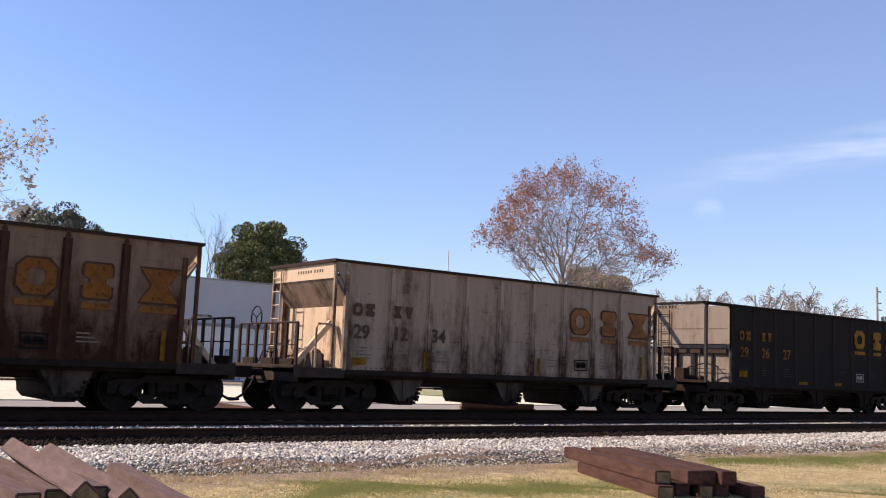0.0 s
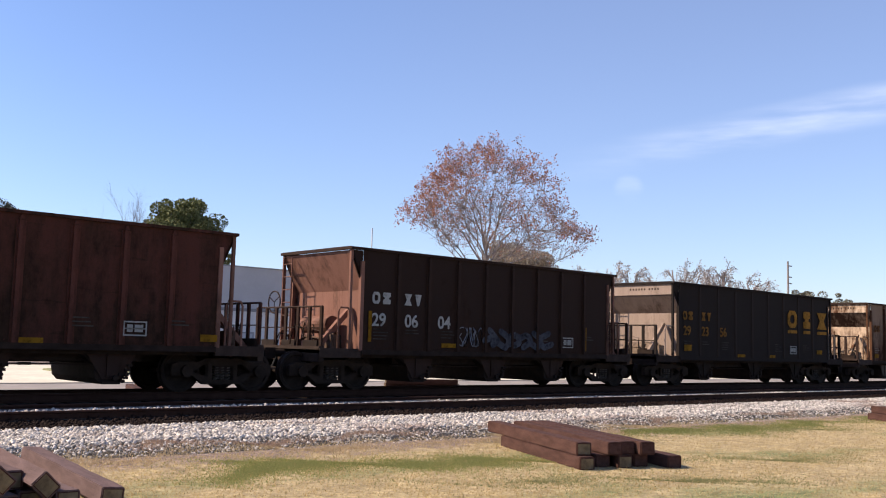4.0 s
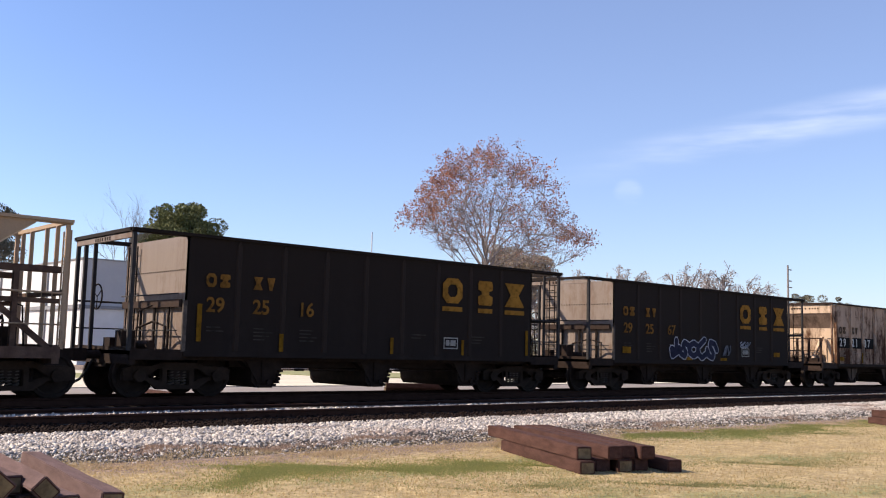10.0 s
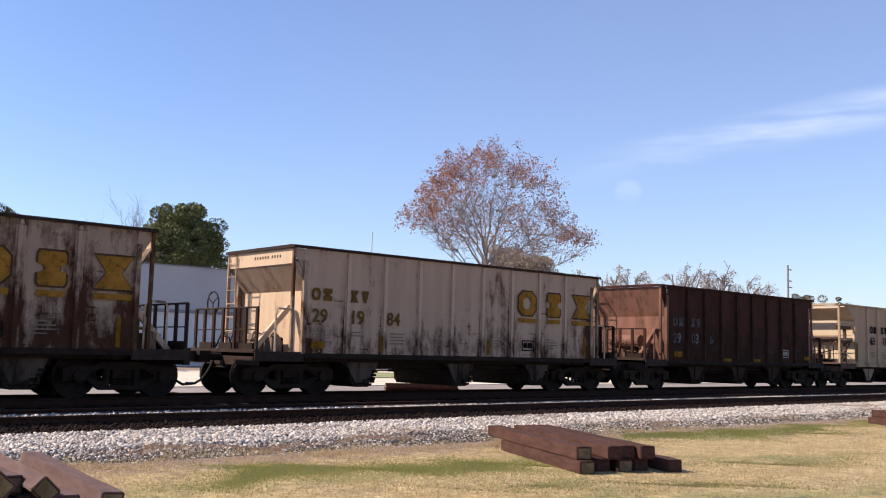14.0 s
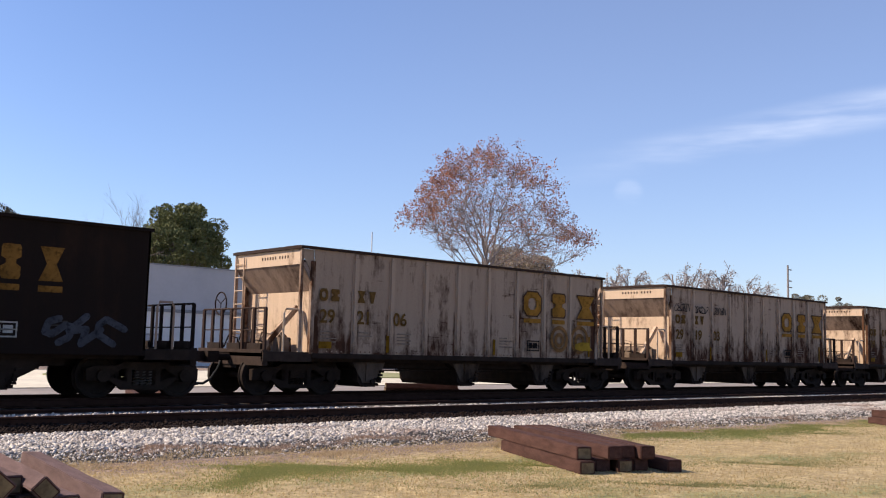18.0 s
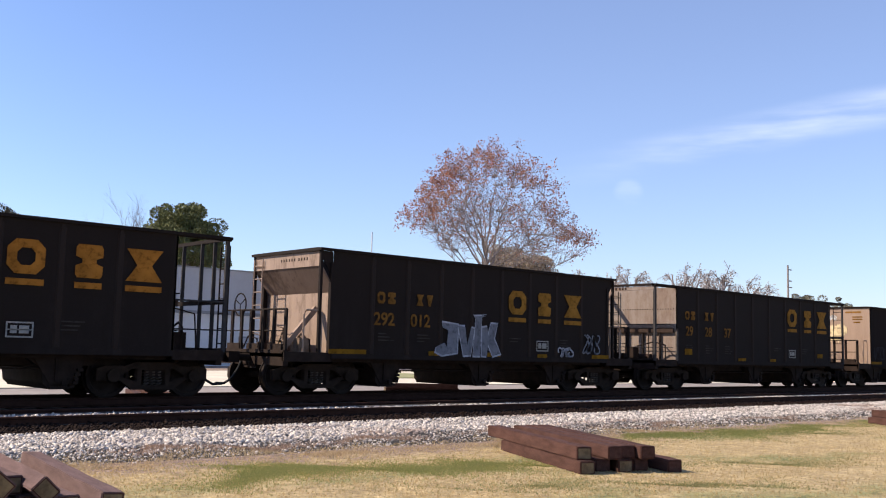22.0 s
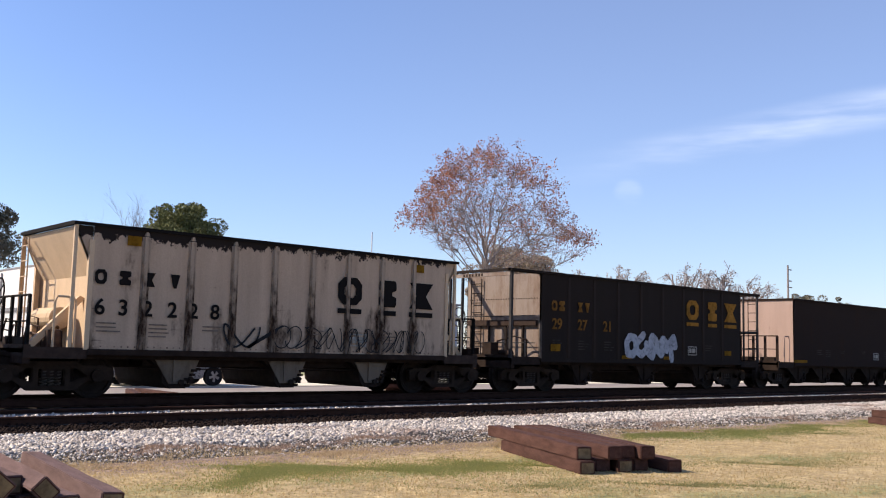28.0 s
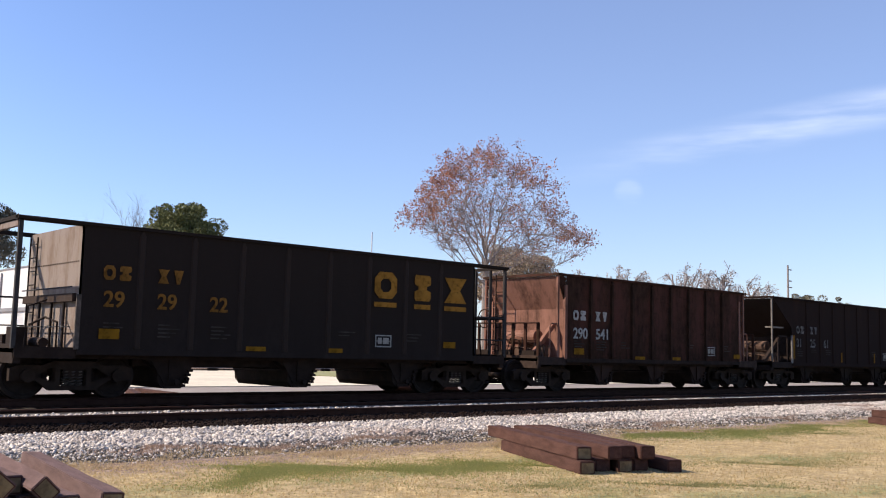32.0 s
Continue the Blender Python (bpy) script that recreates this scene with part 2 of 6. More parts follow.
def part(name, data, mat, parent, label="", at=None):
    """Links a bmesh or mesh as one object under a thing or a part."""
    me = done(data) if isinstance(data, bmesh.types.BMesh) else data
    if not me.materials:
        me.materials.append(mat)
    ob = new(name, me)
    ob.parent = parent
    if me.materials[0] != mat:
        ob.material_slots[0].link = "OBJECT"
        ob.material_slots[0].material = mat
    if at is not None:
        ob.matrix_basis = at if isinstance(at, Matrix) else Matrix.Translation(at)
    return tagged(ob, label) if label else ob


def boxes(*sizes):
    bm = bmesh.new()
    for s in sizes:
        box(bm, *s)
    return bm


def raw(name, verts, faces):
    me = bpy.data.meshes.new(name)
    me.from_pydata(verts, [], faces)
    me.update()
    return me


LETTERS = {}


def lettering(text, height, bold=0.0, space=1.0):
    """Flat letters in the xz plane, their lower left corner at the origin, facing -y."""
    key = (text, height, bold, space)
    if key not in LETTERS:
        cu = bpy.data.curves.new("text", "FONT")
        cu.body, cu.size, cu.offset, cu.extrude = text, height / 0.7, bold, 0.002
        cu.space_character = space
        ob = new("text", cu)
        me = bpy.data.meshes.new_from_object(ob.evaluated_get(bpy.context.evaluated_depsgraph_get()))
        bpy.data.objects.remove(ob)
        me.transform(Matrix.Rotation(radians(90), 4, "X"))
        LETTERS[key] = me
    return LETTERS[key]

# ---- ground, tracks ----
TRACK_Y, SIDING_Y, GAUGE, GROUND_Z = 20.166, 15.635, 1.435, -0.30


def m_ground():
    m, n, l, p = material("winter_lawn")
    v = stretch(n, l, (1, 1, 1))
    big, mid, fine = noise_node(n, l, stretch(n, l, (0.5, 1.0, 1), 31.0), 0.55, 4), noise_node(n, l, v, 2.5, 5), noise_node(n, l, v, 45, 4)
    tan = blend(n, l, ranged(n, l, mid, 0.3, 0.7), (0.64, 0.48, 0.25), (0.45, 0.33, 0.165))
    green = blend(n, l, ranged(n, l, mid, 0.3, 0.7), (0.19, 0.225, 0.070), (0.31, 0.295, 0.115))
    tone = blend(n, l, ranged(n, l, big, 0.52, 0.66), tan, green)
    # bare reddish soil where the lawn thins out towards the ballast
    c, sep = n.new("ShaderNodeTexCoord"), n.new("ShaderNodeSeparateXYZ")
    l.new(c.outputs["Object"], sep.inputs[0])
    worn = n.new("ShaderNodeMath")
    l.new(ranged(n, l, sep.outputs["Y"], 9.3, 10.9, -0.25, 0.3), worn.inputs[0])
    l.new(mid, worn.inputs[1])
    soil = blend(n, l, ranged(n, l, fine, 0.3, 0.7), (0.23, 0.155, 0.115), (0.41, 0.29, 0.215))
    tone = blend(n, l, ranged(n, l, worn.outputs[0], 0.42, 0.72), tone, soil)
    tuft = noise_node(n, l, v, 9.0, 6, 0.75)
    tone = blend(n, l, 0.8, tone, blend(n, l, ranged(n, l, tuft, 0.36, 0.6), (0.50, 0.47, 0.42), (1.15, 1.15, 1.13)), "MULTIPLY")
    tone = blend(n, l, 0.45, tone, blend(n, l, ranged(n, l, fine, 0.3, 0.7), (0.35, 0.35, 0.35), (1.15, 1.15, 1.15)), "MULTIPLY")
    l.new(tone, p.inputs["Base Color"])
    p.inputs["Roughness"].default_value = 0.95
    relief(n, l, p, fine, 0.8, 0.04)
    return m


M_LAWN = m_ground()
M_ROAD = plain("sunbleached_asphalt", (0.42, 0.36, 0.32), (0.32, 0.275, 0.245), 0.6, 0.9, 0, 0.3, 0.01)
M_LOT = plain("pale_sandy_concrete", (0.78, 0.69, 0.54), (0.62, 0.55, 0.43), 0.35, 0.9, 0, 0.3, 0.01)
M_BALLAST = plain("ballast_bed", (0.10, 0.086, 0.075), (0.05, 0.042, 0.037), 8, 0.95, 0, 0.8, 0.03)


def m_stone():
    m, n, l, p = material("crushed_granite")
    g = n.new("ShaderNodeNewGeometry")
    v = stretch(n, l, (1, 1, 1))
    brown = ranged(n, l, noise_node(n, l, stretch(n, l, (0.35, 0.9, 1), 7.0), 1.1, 4), 0.55, 0.68)
    grey = blend(n, l, g.outputs["Random Per Island"], (0.17, 0.15, 0.134), (0.82, 0.715, 0.62))
    earth = blend(n, l, g.outputs["Random Per Island"], (0.13, 0.085, 0.065), (0.42, 0.30, 0.24))
    tone = blend(n, l, brown, grey, earth)
    tone = blend(n, l, 0.3, tone, blend(n, l, noise_node(n, l, v, 60, 3), (0.4, 0.4, 0.4), (1, 1, 1)), "MULTIPLY")
    l.new(tone, p.inputs["Base Color"])
    p.inputs["Roughness"].default_value = 0.9
    return m


M_STONE = m_stone()
# stone colour with the siding rail's shadow put into it
M_RAIL_SHADE = plain("sooty_ballast", (0.016, 0.0085, 0.006), (0.027, 0.0145, 0.0105), 12, 0.95)
RNG = np.random.default_rng(5)

ground = new("ground", raw("ground", [(-900, -300, GROUND_Z), (2600, -300, GROUND_Z), (2600, 2600, GROUND_Z), (-900, 2600, GROUND_Z)], [(0, 1, 2, 3)]))
ground.data.materials.append(M_LAWN)
tagged(ground, "dry tan winter lawn with patches of green grass", "ground", kind="structure")

road = new("road", mesh_of(box, -300, 600, 23.3, 29.4, GROUND_Z - 0.2, GROUND_Z + 0.02))
road.data.materials.append(M_ROAD)
tagged(road, "sun-bleached pale grey asphalt road behind the railway", "road", kind="structure")
lot = new("pavement", mesh_of(box, -300, 420, 29.4, 47.5, GROUND_Z - 0.2, GROUND_Z + 0.05))
lot.data.materials.append(M_LOT)
tagged(lot, "pale sandy concrete yard beyond the road", "pavement", kind="structure")

M_VERGE = plain("olive_verge", (0.40, 0.40, 0.20), (0.30, 0.28, 0.15), 1.2, 0.95, 0, 0.6, 0.03)
for cx, cy, rx, ry in ((15.3, 38.8, 1.5, 3.4), (30.5, 41.4, 4.6, 5.4)):
    ring = [(cx + rx * math.cos(a) * (1 + 0.1 * math.sin(3 * a)), cy + ry * math.sin(a)) for a in np.linspace(0, 6.1, 24)]
    island = new("grass_verge", mesh_of(prism, ring, GROUND_Z - 0.1, GROUND_Z + 0.09, "xy"))
    island.data.materials.append(M_VERGE)
    tagged(island, "rounded island of pale green grass in the sandy yard", "lawn", kind="structure")

# ballast bed: profile across the tracks, from the lawn to the road
BED = [(10.9, -0.32), (11.6, -0.27), (13.4, -0.22), (14.2, -0.19), (14.85, -0.15), (14.93, -0.06), (16.3, -0.06), (16.5, -0.16), (17.6, -0.26),
       (18.7, -0.2), (21.6, -0.2), (23.4, -0.32)]
xs = np.arange(-40, 420, 2.0)
verts = [(x, y + 0.12 * math.sin(x * 1.7) * (i == 0), z) for x in xs for i, (y, z) in enumerate(BED)]
k = len(BED)
faces = [(a * k + b, a * k + b + k, a * k + b + k + 1, a * k + b + 1) for a in range(len(xs) - 1) for b in range(k - 1)]
bed = new("ballast_bed", raw("bed", verts, faces))
bed.data.materials.append(M_BALLAST)
tagged(bed, "bed of grey crushed stone under the railway tracks", "ballast", kind="structure")


def bed_z(y):
    return np.interp(y, [p[0] for p in BED], [p[1] for p in BED])


def stones(count, x0, x1, y0, y1, size, name, label, power=1.0, lift=0.35, far=1.0):
    """Loose broken stones, each a crooked block of its own, joined."""
    x = x0 + (x1 - x0) * RNG.random(count) ** power
    y = y0 + (y1 - y0) * RNG.random(count) ** far
    y += 0.16 * np.sin(x * 1.3) * np.clip((13.0 - y) / 1.0, 0, 1)
    s = size * RNG.uniform(0.55, 1.25, count)
    corner = np.array([(1, 0, 0), (0, 1, 0), (-1, 0, 0), (0, -1, 0), (0, 0, 1), (0, 0, -1)], float) * 1.25
    v = (corner[None] + RNG.normal(0, 0.28, (count, 6, 3))) * np.array([1, 0.8, 0.65]) * s[:, None, None] / 2
    a, b = RNG.uniform(0, 6.28, count), RNG.uniform(-0.6, 0.6, count)
    vx, vz = v[..., 0] * np.cos(b)[:, None] - v[..., 2] * np.sin(b)[:, None], v[..., 0] * np.sin(b)[:, None] + v[..., 2] * np.cos(b)[:, None]
    vy = v[..., 1]
    vx, vy = vx * np.cos(a)[:, None] - vy * np.sin(a)[:, None], vx * np.sin(a)[:, None] + vy * np.cos(a)[:, None]
    z = bed_z(y) + lift * s * RNG.random(count)
    pts = np.stack([vx + x[:, None], vy + y[:, None], vz + z[:, None]], -1).reshape(-1, 3)
    tri = np.array([(0, 1, 4), (1, 2, 4), (2, 3, 4), (3, 0, 4), (1, 0, 5), (2, 1, 5), (3, 2, 5), (0, 3, 5)])
    f = (tri[None] + 6 * np.arange(count)[:, None, None]).reshape(-1, 3)
    me = bpy.data.meshes.new(name)
    me.vertices.add(len(pts))
    me.vertices.foreach_set("co", pts.ravel())
    me.loops.add(f.size)
    me.loops.foreach_set("vertex_index", f.ravel())
    me.polygons.add(len(f))
    me.polygons.foreach_set("loop_start", np.arange(0, f.size, 3))
    me.polygons.foreach_set("loop_total", np.full(len(f), 3))
    me.update(calc_edges=True)
    me.materials.append(M_STONE)
    return tagged(new(name, me), label, "ballast", kind="stuff")


stones(74000, 1.5, 75, 12.2, 14.0, 0.058, "ballast_stones", "grey and white crushed stone ballast with brown soil among it", 1.6, 0.35, 0.9)
stones(15000, 1.5, 75, 10.6, 12.35, 0.04, "scattered_stones", "loose stones scattered over dry grass beside the ballast", 1.6, 0.1, 0.6)
stones(12000, 1.5, 110, 15.0, 15.75, 0.055, "ballast_between_rails", "grey crushed stone heaped between the siding rails", 1.5)
# this strip of near-black stones paints the shadow below the siding rail
shaded = stones(26000, 1.5, 110, 13.95, 14.9, 0.055, "sooty_ballast", "ballast along the siding rail, toned dark as the rail's shadow", 1.5)
shaded.data.materials[0] = M_RAIL_SHADE

RAIL = [(-0.07, -0.17), (0.07, -0.17), (0.07, -0.157), (0.012, -0.135), (0.012, -0.045), (0.036, -0.032), (0.036, -0.006), (0.028, 0.0),
        (-0.028, 0.0), (-0.036, -0.006), (-0.036, -0.032), (-0.012, -0.045), (-0.012, -0.135), (-0.07, -0.157)]


def rail_mesh():
    bm = bmesh.new()
    prism(bm, RAIL, -60, 420, "yz")
    return done(bm)


RAIL_MESH = rail_mesh()
TIE_MESH = mesh_of(box, -0.115, 0.115, -1.295, 1.295, -0.18, 0)


def track(label, y, first, count, tie_top):
    root = tagged(new("railway_track"), label, "railway track")
    root.location = (0, y, 0)
    for side in (-1, 1):
        part("rail", RAIL_MESH, M_RAIL, root, "rusty steel rail", (0, side * (GAUGE / 2 + 0.036), 0))
    for i in range(count):
        part("tie", TIE_MESH, M_TRACK_TIE, root, at=pose(first + 0.53 * i + random.uniform(-0.03, 0.03), random.uniform(-0.04, 0.04), tie_top, 0, 0, random.uniform(-1, 1)))
    return root


track("rusty siding track on dark wooden ties in grey ballast", SIDING_Y, -2, 150, -0.165)
track("main track on dark wooden ties under the train", TRACK_Y, -6, 150, -0.175)


# ---- grass ----

def blades(count, place, height, name, label, mat):
    """Short blades of grass, one bent triangle each, joined."""
    x, y = place(count)
    a, lean = RNG.uniform(0, 6.28, count), RNG.normal(0, 0.5, (count, 2))
    h = height * RNG.uniform(0.5, 1.3, count)
    w = 0.006 + 0.004 * RNG.random(count)
    z = np.where(y > 10.9, bed_z(y), GROUND_Z) - 0.005
    v = np.stack([np.stack([x - w * np.cos(a), y - w * np.sin(a), z], -1), np.stack([x + w * np.cos(a), y + w * np.sin(a), z], -1),
                  np.stack([x + h * lean[:, 0], y + h * lean[:, 1], z + h], -1)], 1).reshape(-1, 3)
    me = bpy.data.meshes.new(name)
    me.vertices.add(3 * count)
    me.vertices.foreach_set("co", v.ravel())
    me.loops.add(3 * count)
    me.loops.foreach_set("vertex_index", np.arange(3 * count))
    me.polygons.add(count)
    me.polygons.foreach_set("loop_start", np.arange(0, 3 * count, 3))
    me.polygons.foreach_set("loop_total", np.full(count, 3))
    me.update(calc_edges=True)
    me.materials.append(mat)
    return tagged(new(name, me), label, "grass", kind="stuff")


def m_blade(name, colours):
    m, n, l, p = material(name)
    g = n.new("ShaderNodeNewGeometry")
    tone = blend(n, l, g.outputs["Random Per Island"], colours[0], colours[1])
    l.new(tone, p.inputs["Base Color"])
    p.inputs["Roughness"].default_value = 0.9
    p.inputs["Specular IOR Level"].default_value = 0.2
    # thin blades let light through
    glow, both = n.new("ShaderNodeBsdfTranslucent"), n.new("ShaderNodeMixShader")
    l.new(tone, glow.inputs["Color"])
    both.inputs[0].default_value = 0.5
    l.new(p.outputs[0], both.inputs[1])
    l.new(glow.outputs[0], both.inputs[2])
    l.new(both.outputs[0], n["Material Output"].inputs["Surface"])
    return m


def over_lawn(n):
    x = 1.0 + 44 * RNG.random(n) ** 1.7
    y = 2.5 + 8.9 * RNG.random(n) ** 1.25
    # thin out softly towards the near side
    return x + RNG.normal(0, 1.2, n) * (x < 6), y + RNG.normal(0, 1.0, n) * (y < 6)


def in_patches(spots):
    def place(n):
        k = RNG.integers(0, len(spots), n)
        q, t = np.abs(RNG.normal(0, 0.62, n)), RNG.uniform(0, 6.28, n)
        s = np.array(spots)[k]
        a = np.radians(s[:, 4])
        u, v = q * np.cos(t) * s[:, 2], q * np.sin(t) * s[:, 3]
        x, y = s[:, 0] + u * np.cos(a) - v * np.sin(a), s[:, 1] + u * np.sin(a) + v * np.cos(a)
        # ragged edges: drift some blades outwards by a slow wave
        return x + 0.25 * np.sin(3.1 * y + 1.7 * x), y + 0.22 * np.sin(2.3 * x) + 0.12 * np.sin(5.9 * x)
    return place


blades(190000, over_lawn, 0.022, "dry_grass", "short dry tan winter grass", m_blade("dry_grass", ((0.62, 0.46, 0.225), (0.43, 0.31, 0.145))))
blades(70000, in_patches([(6.3, 9.5, 1.2, 0.75, -12), (7.4, 9.1, 1.3, 0.75, -12), (8.7, 8.6, 1.2, 0.55, -14), (5.6, 9.3, 0.8, 0.6, 0)]), 0.02, "green_grass", "patch of green grass in the dry lawn", m_blade("green_grass", ((0.21, 0.23, 0.075), (0.37, 0.345, 0.13))))
blades(30000, in_patches([(16.4, 10.0, 1.6, 0.8, 0), (18.9, 10.1, 2.2, 0.7, 0), (23.5, 9.9, 2.4, 0.6, -5), (14.6, 10.3, 1.0, 0.5, 0)]), 0.03, "far_green_grass", "green grass along the ballast", m_blade("green_grass_far", ((0.19, 0.21, 0.07), (0.31, 0.30, 0.11))))
blades(16000, in_patches([(4.4, 11.2, 2.0, 0.5, 0), (7.5, 11.0, 2.4, 0.45, -5), (11.0, 10.9, 2.6, 0.5, 0), (15.0, 11.1, 3.0, 0.4, 0)]), 0.035, "straw_fringe", "dry straw-coloured grass along the ballast", m_blade("straw", ((0.40, 0.29, 0.17), (0.60, 0.46, 0.28))))
blades(26000, in_patches([(8.0, 7.2, 2.4, 1.0, -20), (9.6, 6.2, 1.6, 0.5, -20), (12.5, 6.9, 1.8, 0.5, -15), (7.2, 5.2, 1.6, 0.5, -10), (17.5, 9.2, 3.0, 0.6, -5), (11.5, 9.6, 1.2, 0.4, 0)]), 0.02, "thin_green_grass", "thin green grass among dry grass", m_blade("thin_green", ((0.24, 0.24, 0.10), (0.34, 0.30, 0.14))))
blades(7000, in_patches([(5.6, 12.0, 1.2, 0.35, 0), (8.9, 11.75, 1.0, 0.3, 0), (7.2, 11.7, 1.5, 0.3, 0), (12.4, 11.9, 1.6, 0.3, 0), (16, 11.8, 2, 0.3, 0), (21, 11.8, 3, 0.3, 0)]), 0.045, "dead_weeds", "brown dead weeds at the foot of the ballast", m_blade("dead_weeds", ((0.30, 0.20, 0.15), (0.46, 0.33, 0.24))))

# ---- hopper cars: x along the car, y = 0 on its centre line, z = 0 on the rails ----
HALF_W, TOP_Z, SILL_Z, TRUCK_X, WHEEL_R, BASE = 1.57, 3.50, 0.95, 5.15, 0.457, 0.89


def wheelset(bm):
    for s in (-1, 1):
        y = s * (GAUGE / 2 + 0.03)
        prof = [(0.02, 0.10), (0.10, 0.10), (0.12, 0.06), (0.36, 0.045), (0.39, 0.075), (WHEEL_R, 0.07), (WHEEL_R + 0.004, -0.035), (WHEEL_R + 0.028, -0.045),
                (WHEEL_R + 0.028, -0.07), (0.39, -0.07), (0.36, -0.03), (0.12, -0.05), (0.02, -0.05)]
        n = 28
        rings = [[bm.verts.new((r * math.cos(6.28318 * k / n), y + s * d, r * math.sin(6.28318 * k / n))) for r, d in prof] for k in range(n)]
        for a, b in zip(rings, rings[1:] + rings[:1]):
            for i in range(len(prof) - 1):
                bm.faces.new((a[i], a[i + 1], b[i + 1], b[i]))
    tube(bm, [(0, -1.06, 0), (0, 1.06, 0)], 0.08, 12)


def side_frame(bm):
    outer = [(-1.22, 0.36), (-1.22, 0.60), (-1.05, 0.66), (-0.62, 0.66), (-0.42, 0.74), (0.42, 0.74), (0.62, 0.66), (1.05, 0.66), (1.22, 0.60), (1.22, 0.36),
             (0.72, 0.36), (0.45, 0.17), (-0.45, 0.17), (-0.72, 0.36)]
    lo, hi = ([bm.verts.new((x, y, z)) for x, z in outer] for y in (-0.07, 0.07))
    holes = [[(-0.72, 0.44), (-0.48, 0.60), (-0.36, 0.60), (-0.36, 0.33)], [(0.72, 0.44), (0.36, 0.33), (0.36, 0.60), (0.48, 0.60)], [(-0.26, 0.26), (-0.26, 0.58), (0.26, 0.58), (0.26, 0.26)]]
    for ring, y in ((lo, -0.07), (hi, 0.07)):
        edges = [bm.edges.new((ring[i], ring[(i + 1) % len(ring)])) for i in range(len(ring))]
        for h in holes:
            hv = [bm.verts.new((x, y, z)) for x, z in h]
            edges += [bm.edges.new((hv[i], hv[(i + 1) % 4])) for i in range(4)]
        bmesh.ops.triangle_fill(bm, edges=edges, use_beauty=True)
    for i in range(len(outer)):
        j = (i + 1) % len(outer)
        bm.faces.new((lo[i], lo[j], hi[j], hi[i]))
    for s in (-1, 1):
        tube(bm, [(s * BASE, -0.16, WHEEL_R), (s * BASE, 0.07, WHEEL_R)], 0.13, 14)


def springs(bm):
    for x in (-0.14, 0.0, 0.14):
        pts = [(x + 0.06 * math.cos(a), 0.06 * math.sin(a), 0.25 + 0.3 * a / 31.4) for a in np.linspace(0, 31.4, 50)]
        tube(bm, pts, 0.016, 5)


WHEEL_MESH, FRAME_MESH, SPRING_MESH = mesh_of(wheelset), mesh_of(side_frame), mesh_of(springs)
BOLSTER_MESH = done(boxes((-0.2, 0.2, -1.05, 1.05, 0.42, 0.70), (-0.07, 0.07, -0.35, 0.35, 0.70, 0.80)))
WHEELS = []
# where the discharge gates hang, along the car
POCKETS = {"band": (-2.9, 0.4, 3.4), "cage": (-2.82, 0.36, 3.45), "slope": (-2.3, 0.42, 2.85), "tan": (-2.4, 0.1, 2.7), "long": (-3.05, 0.3, 3.1), "flat": (-3.7, -1.72, 0.38, 2.5)}



def truck(car, x, dusty):
    root = part("truck", BOLSTER_MESH, M_UNDER, car, "cast steel truck with two wheelsets", (x, 0, 0))
    for s in (-1, 1):
        part("side_frame", FRAME_MESH, M_FRAME if dusty else M_UNDER, root, at=(0, s * 0.99, 0))
        part("spring", SPRING_MESH, M_SPRING if dusty and s < 0 else M_UNDER, root, at=(0, s * 0.99, 0))
        WHEELS.append((part("wheelset", WHEEL_MESH, M_WHEEL, root, at=(s * BASE, 0, WHEEL_R)), s))


def knuckle(bm):
    tube(bm, [(0, 0, 0.87), (0.55, 0, 0.87)], 0.09, 8)
    box(bm, 0.5, 0.78, -0.16, 0.13, 0.74, 1.0)
    prism(bm, [(0.74, -0.16), (0.98, -0.12), (1.0, 0.0), (0.9, 0.02), (0.88, -0.06), (0.76, -0.05)], 0.76, 0.99, "xy")
    box(bm, -0.1, 0.1, -0.5, 0.5, 0.7, 1.0)


def hose(bm):
    pts = [(0.0, -0.32, 0.80), (0.1, -0.33, 0.56), (0.28, -0.3, 0.34), (0.5, -0.24, 0.24), (0.74, -0.2, 0.25)]
    tube(bm, pts, 0.03, 7)


def rivet_row(bm):
    for i in range(68):
        x = -4.7 + 9.4 * i / 67
        prism(bm, [(x - 0.014, -0.014), (x + 0.014, -0.014), (x + 0.014, 0.014), (x - 0.014, 0.014)], 0, -0.012)


RIVETS = mesh_of(rivet_row)
KNUCKLE_MESH, HOSE_MESH = mesh_of(knuckle), mesh_of(hose)


def ladder(bm, x, y0, y1, z0, z1, steps):
    """Rungs across y with two stiles, standing in the plane x."""
    for y in (y0, y1):
        tube(bm, [(x, y, z0), (x, y, z1)], 0.018, 6)
    for i in range(steps):
        z = z0 + (z1 - z0) * (i + 0.5) / steps
        tube(bm, [(x, y0, z), (x, y1, z)], 0.014, 6)


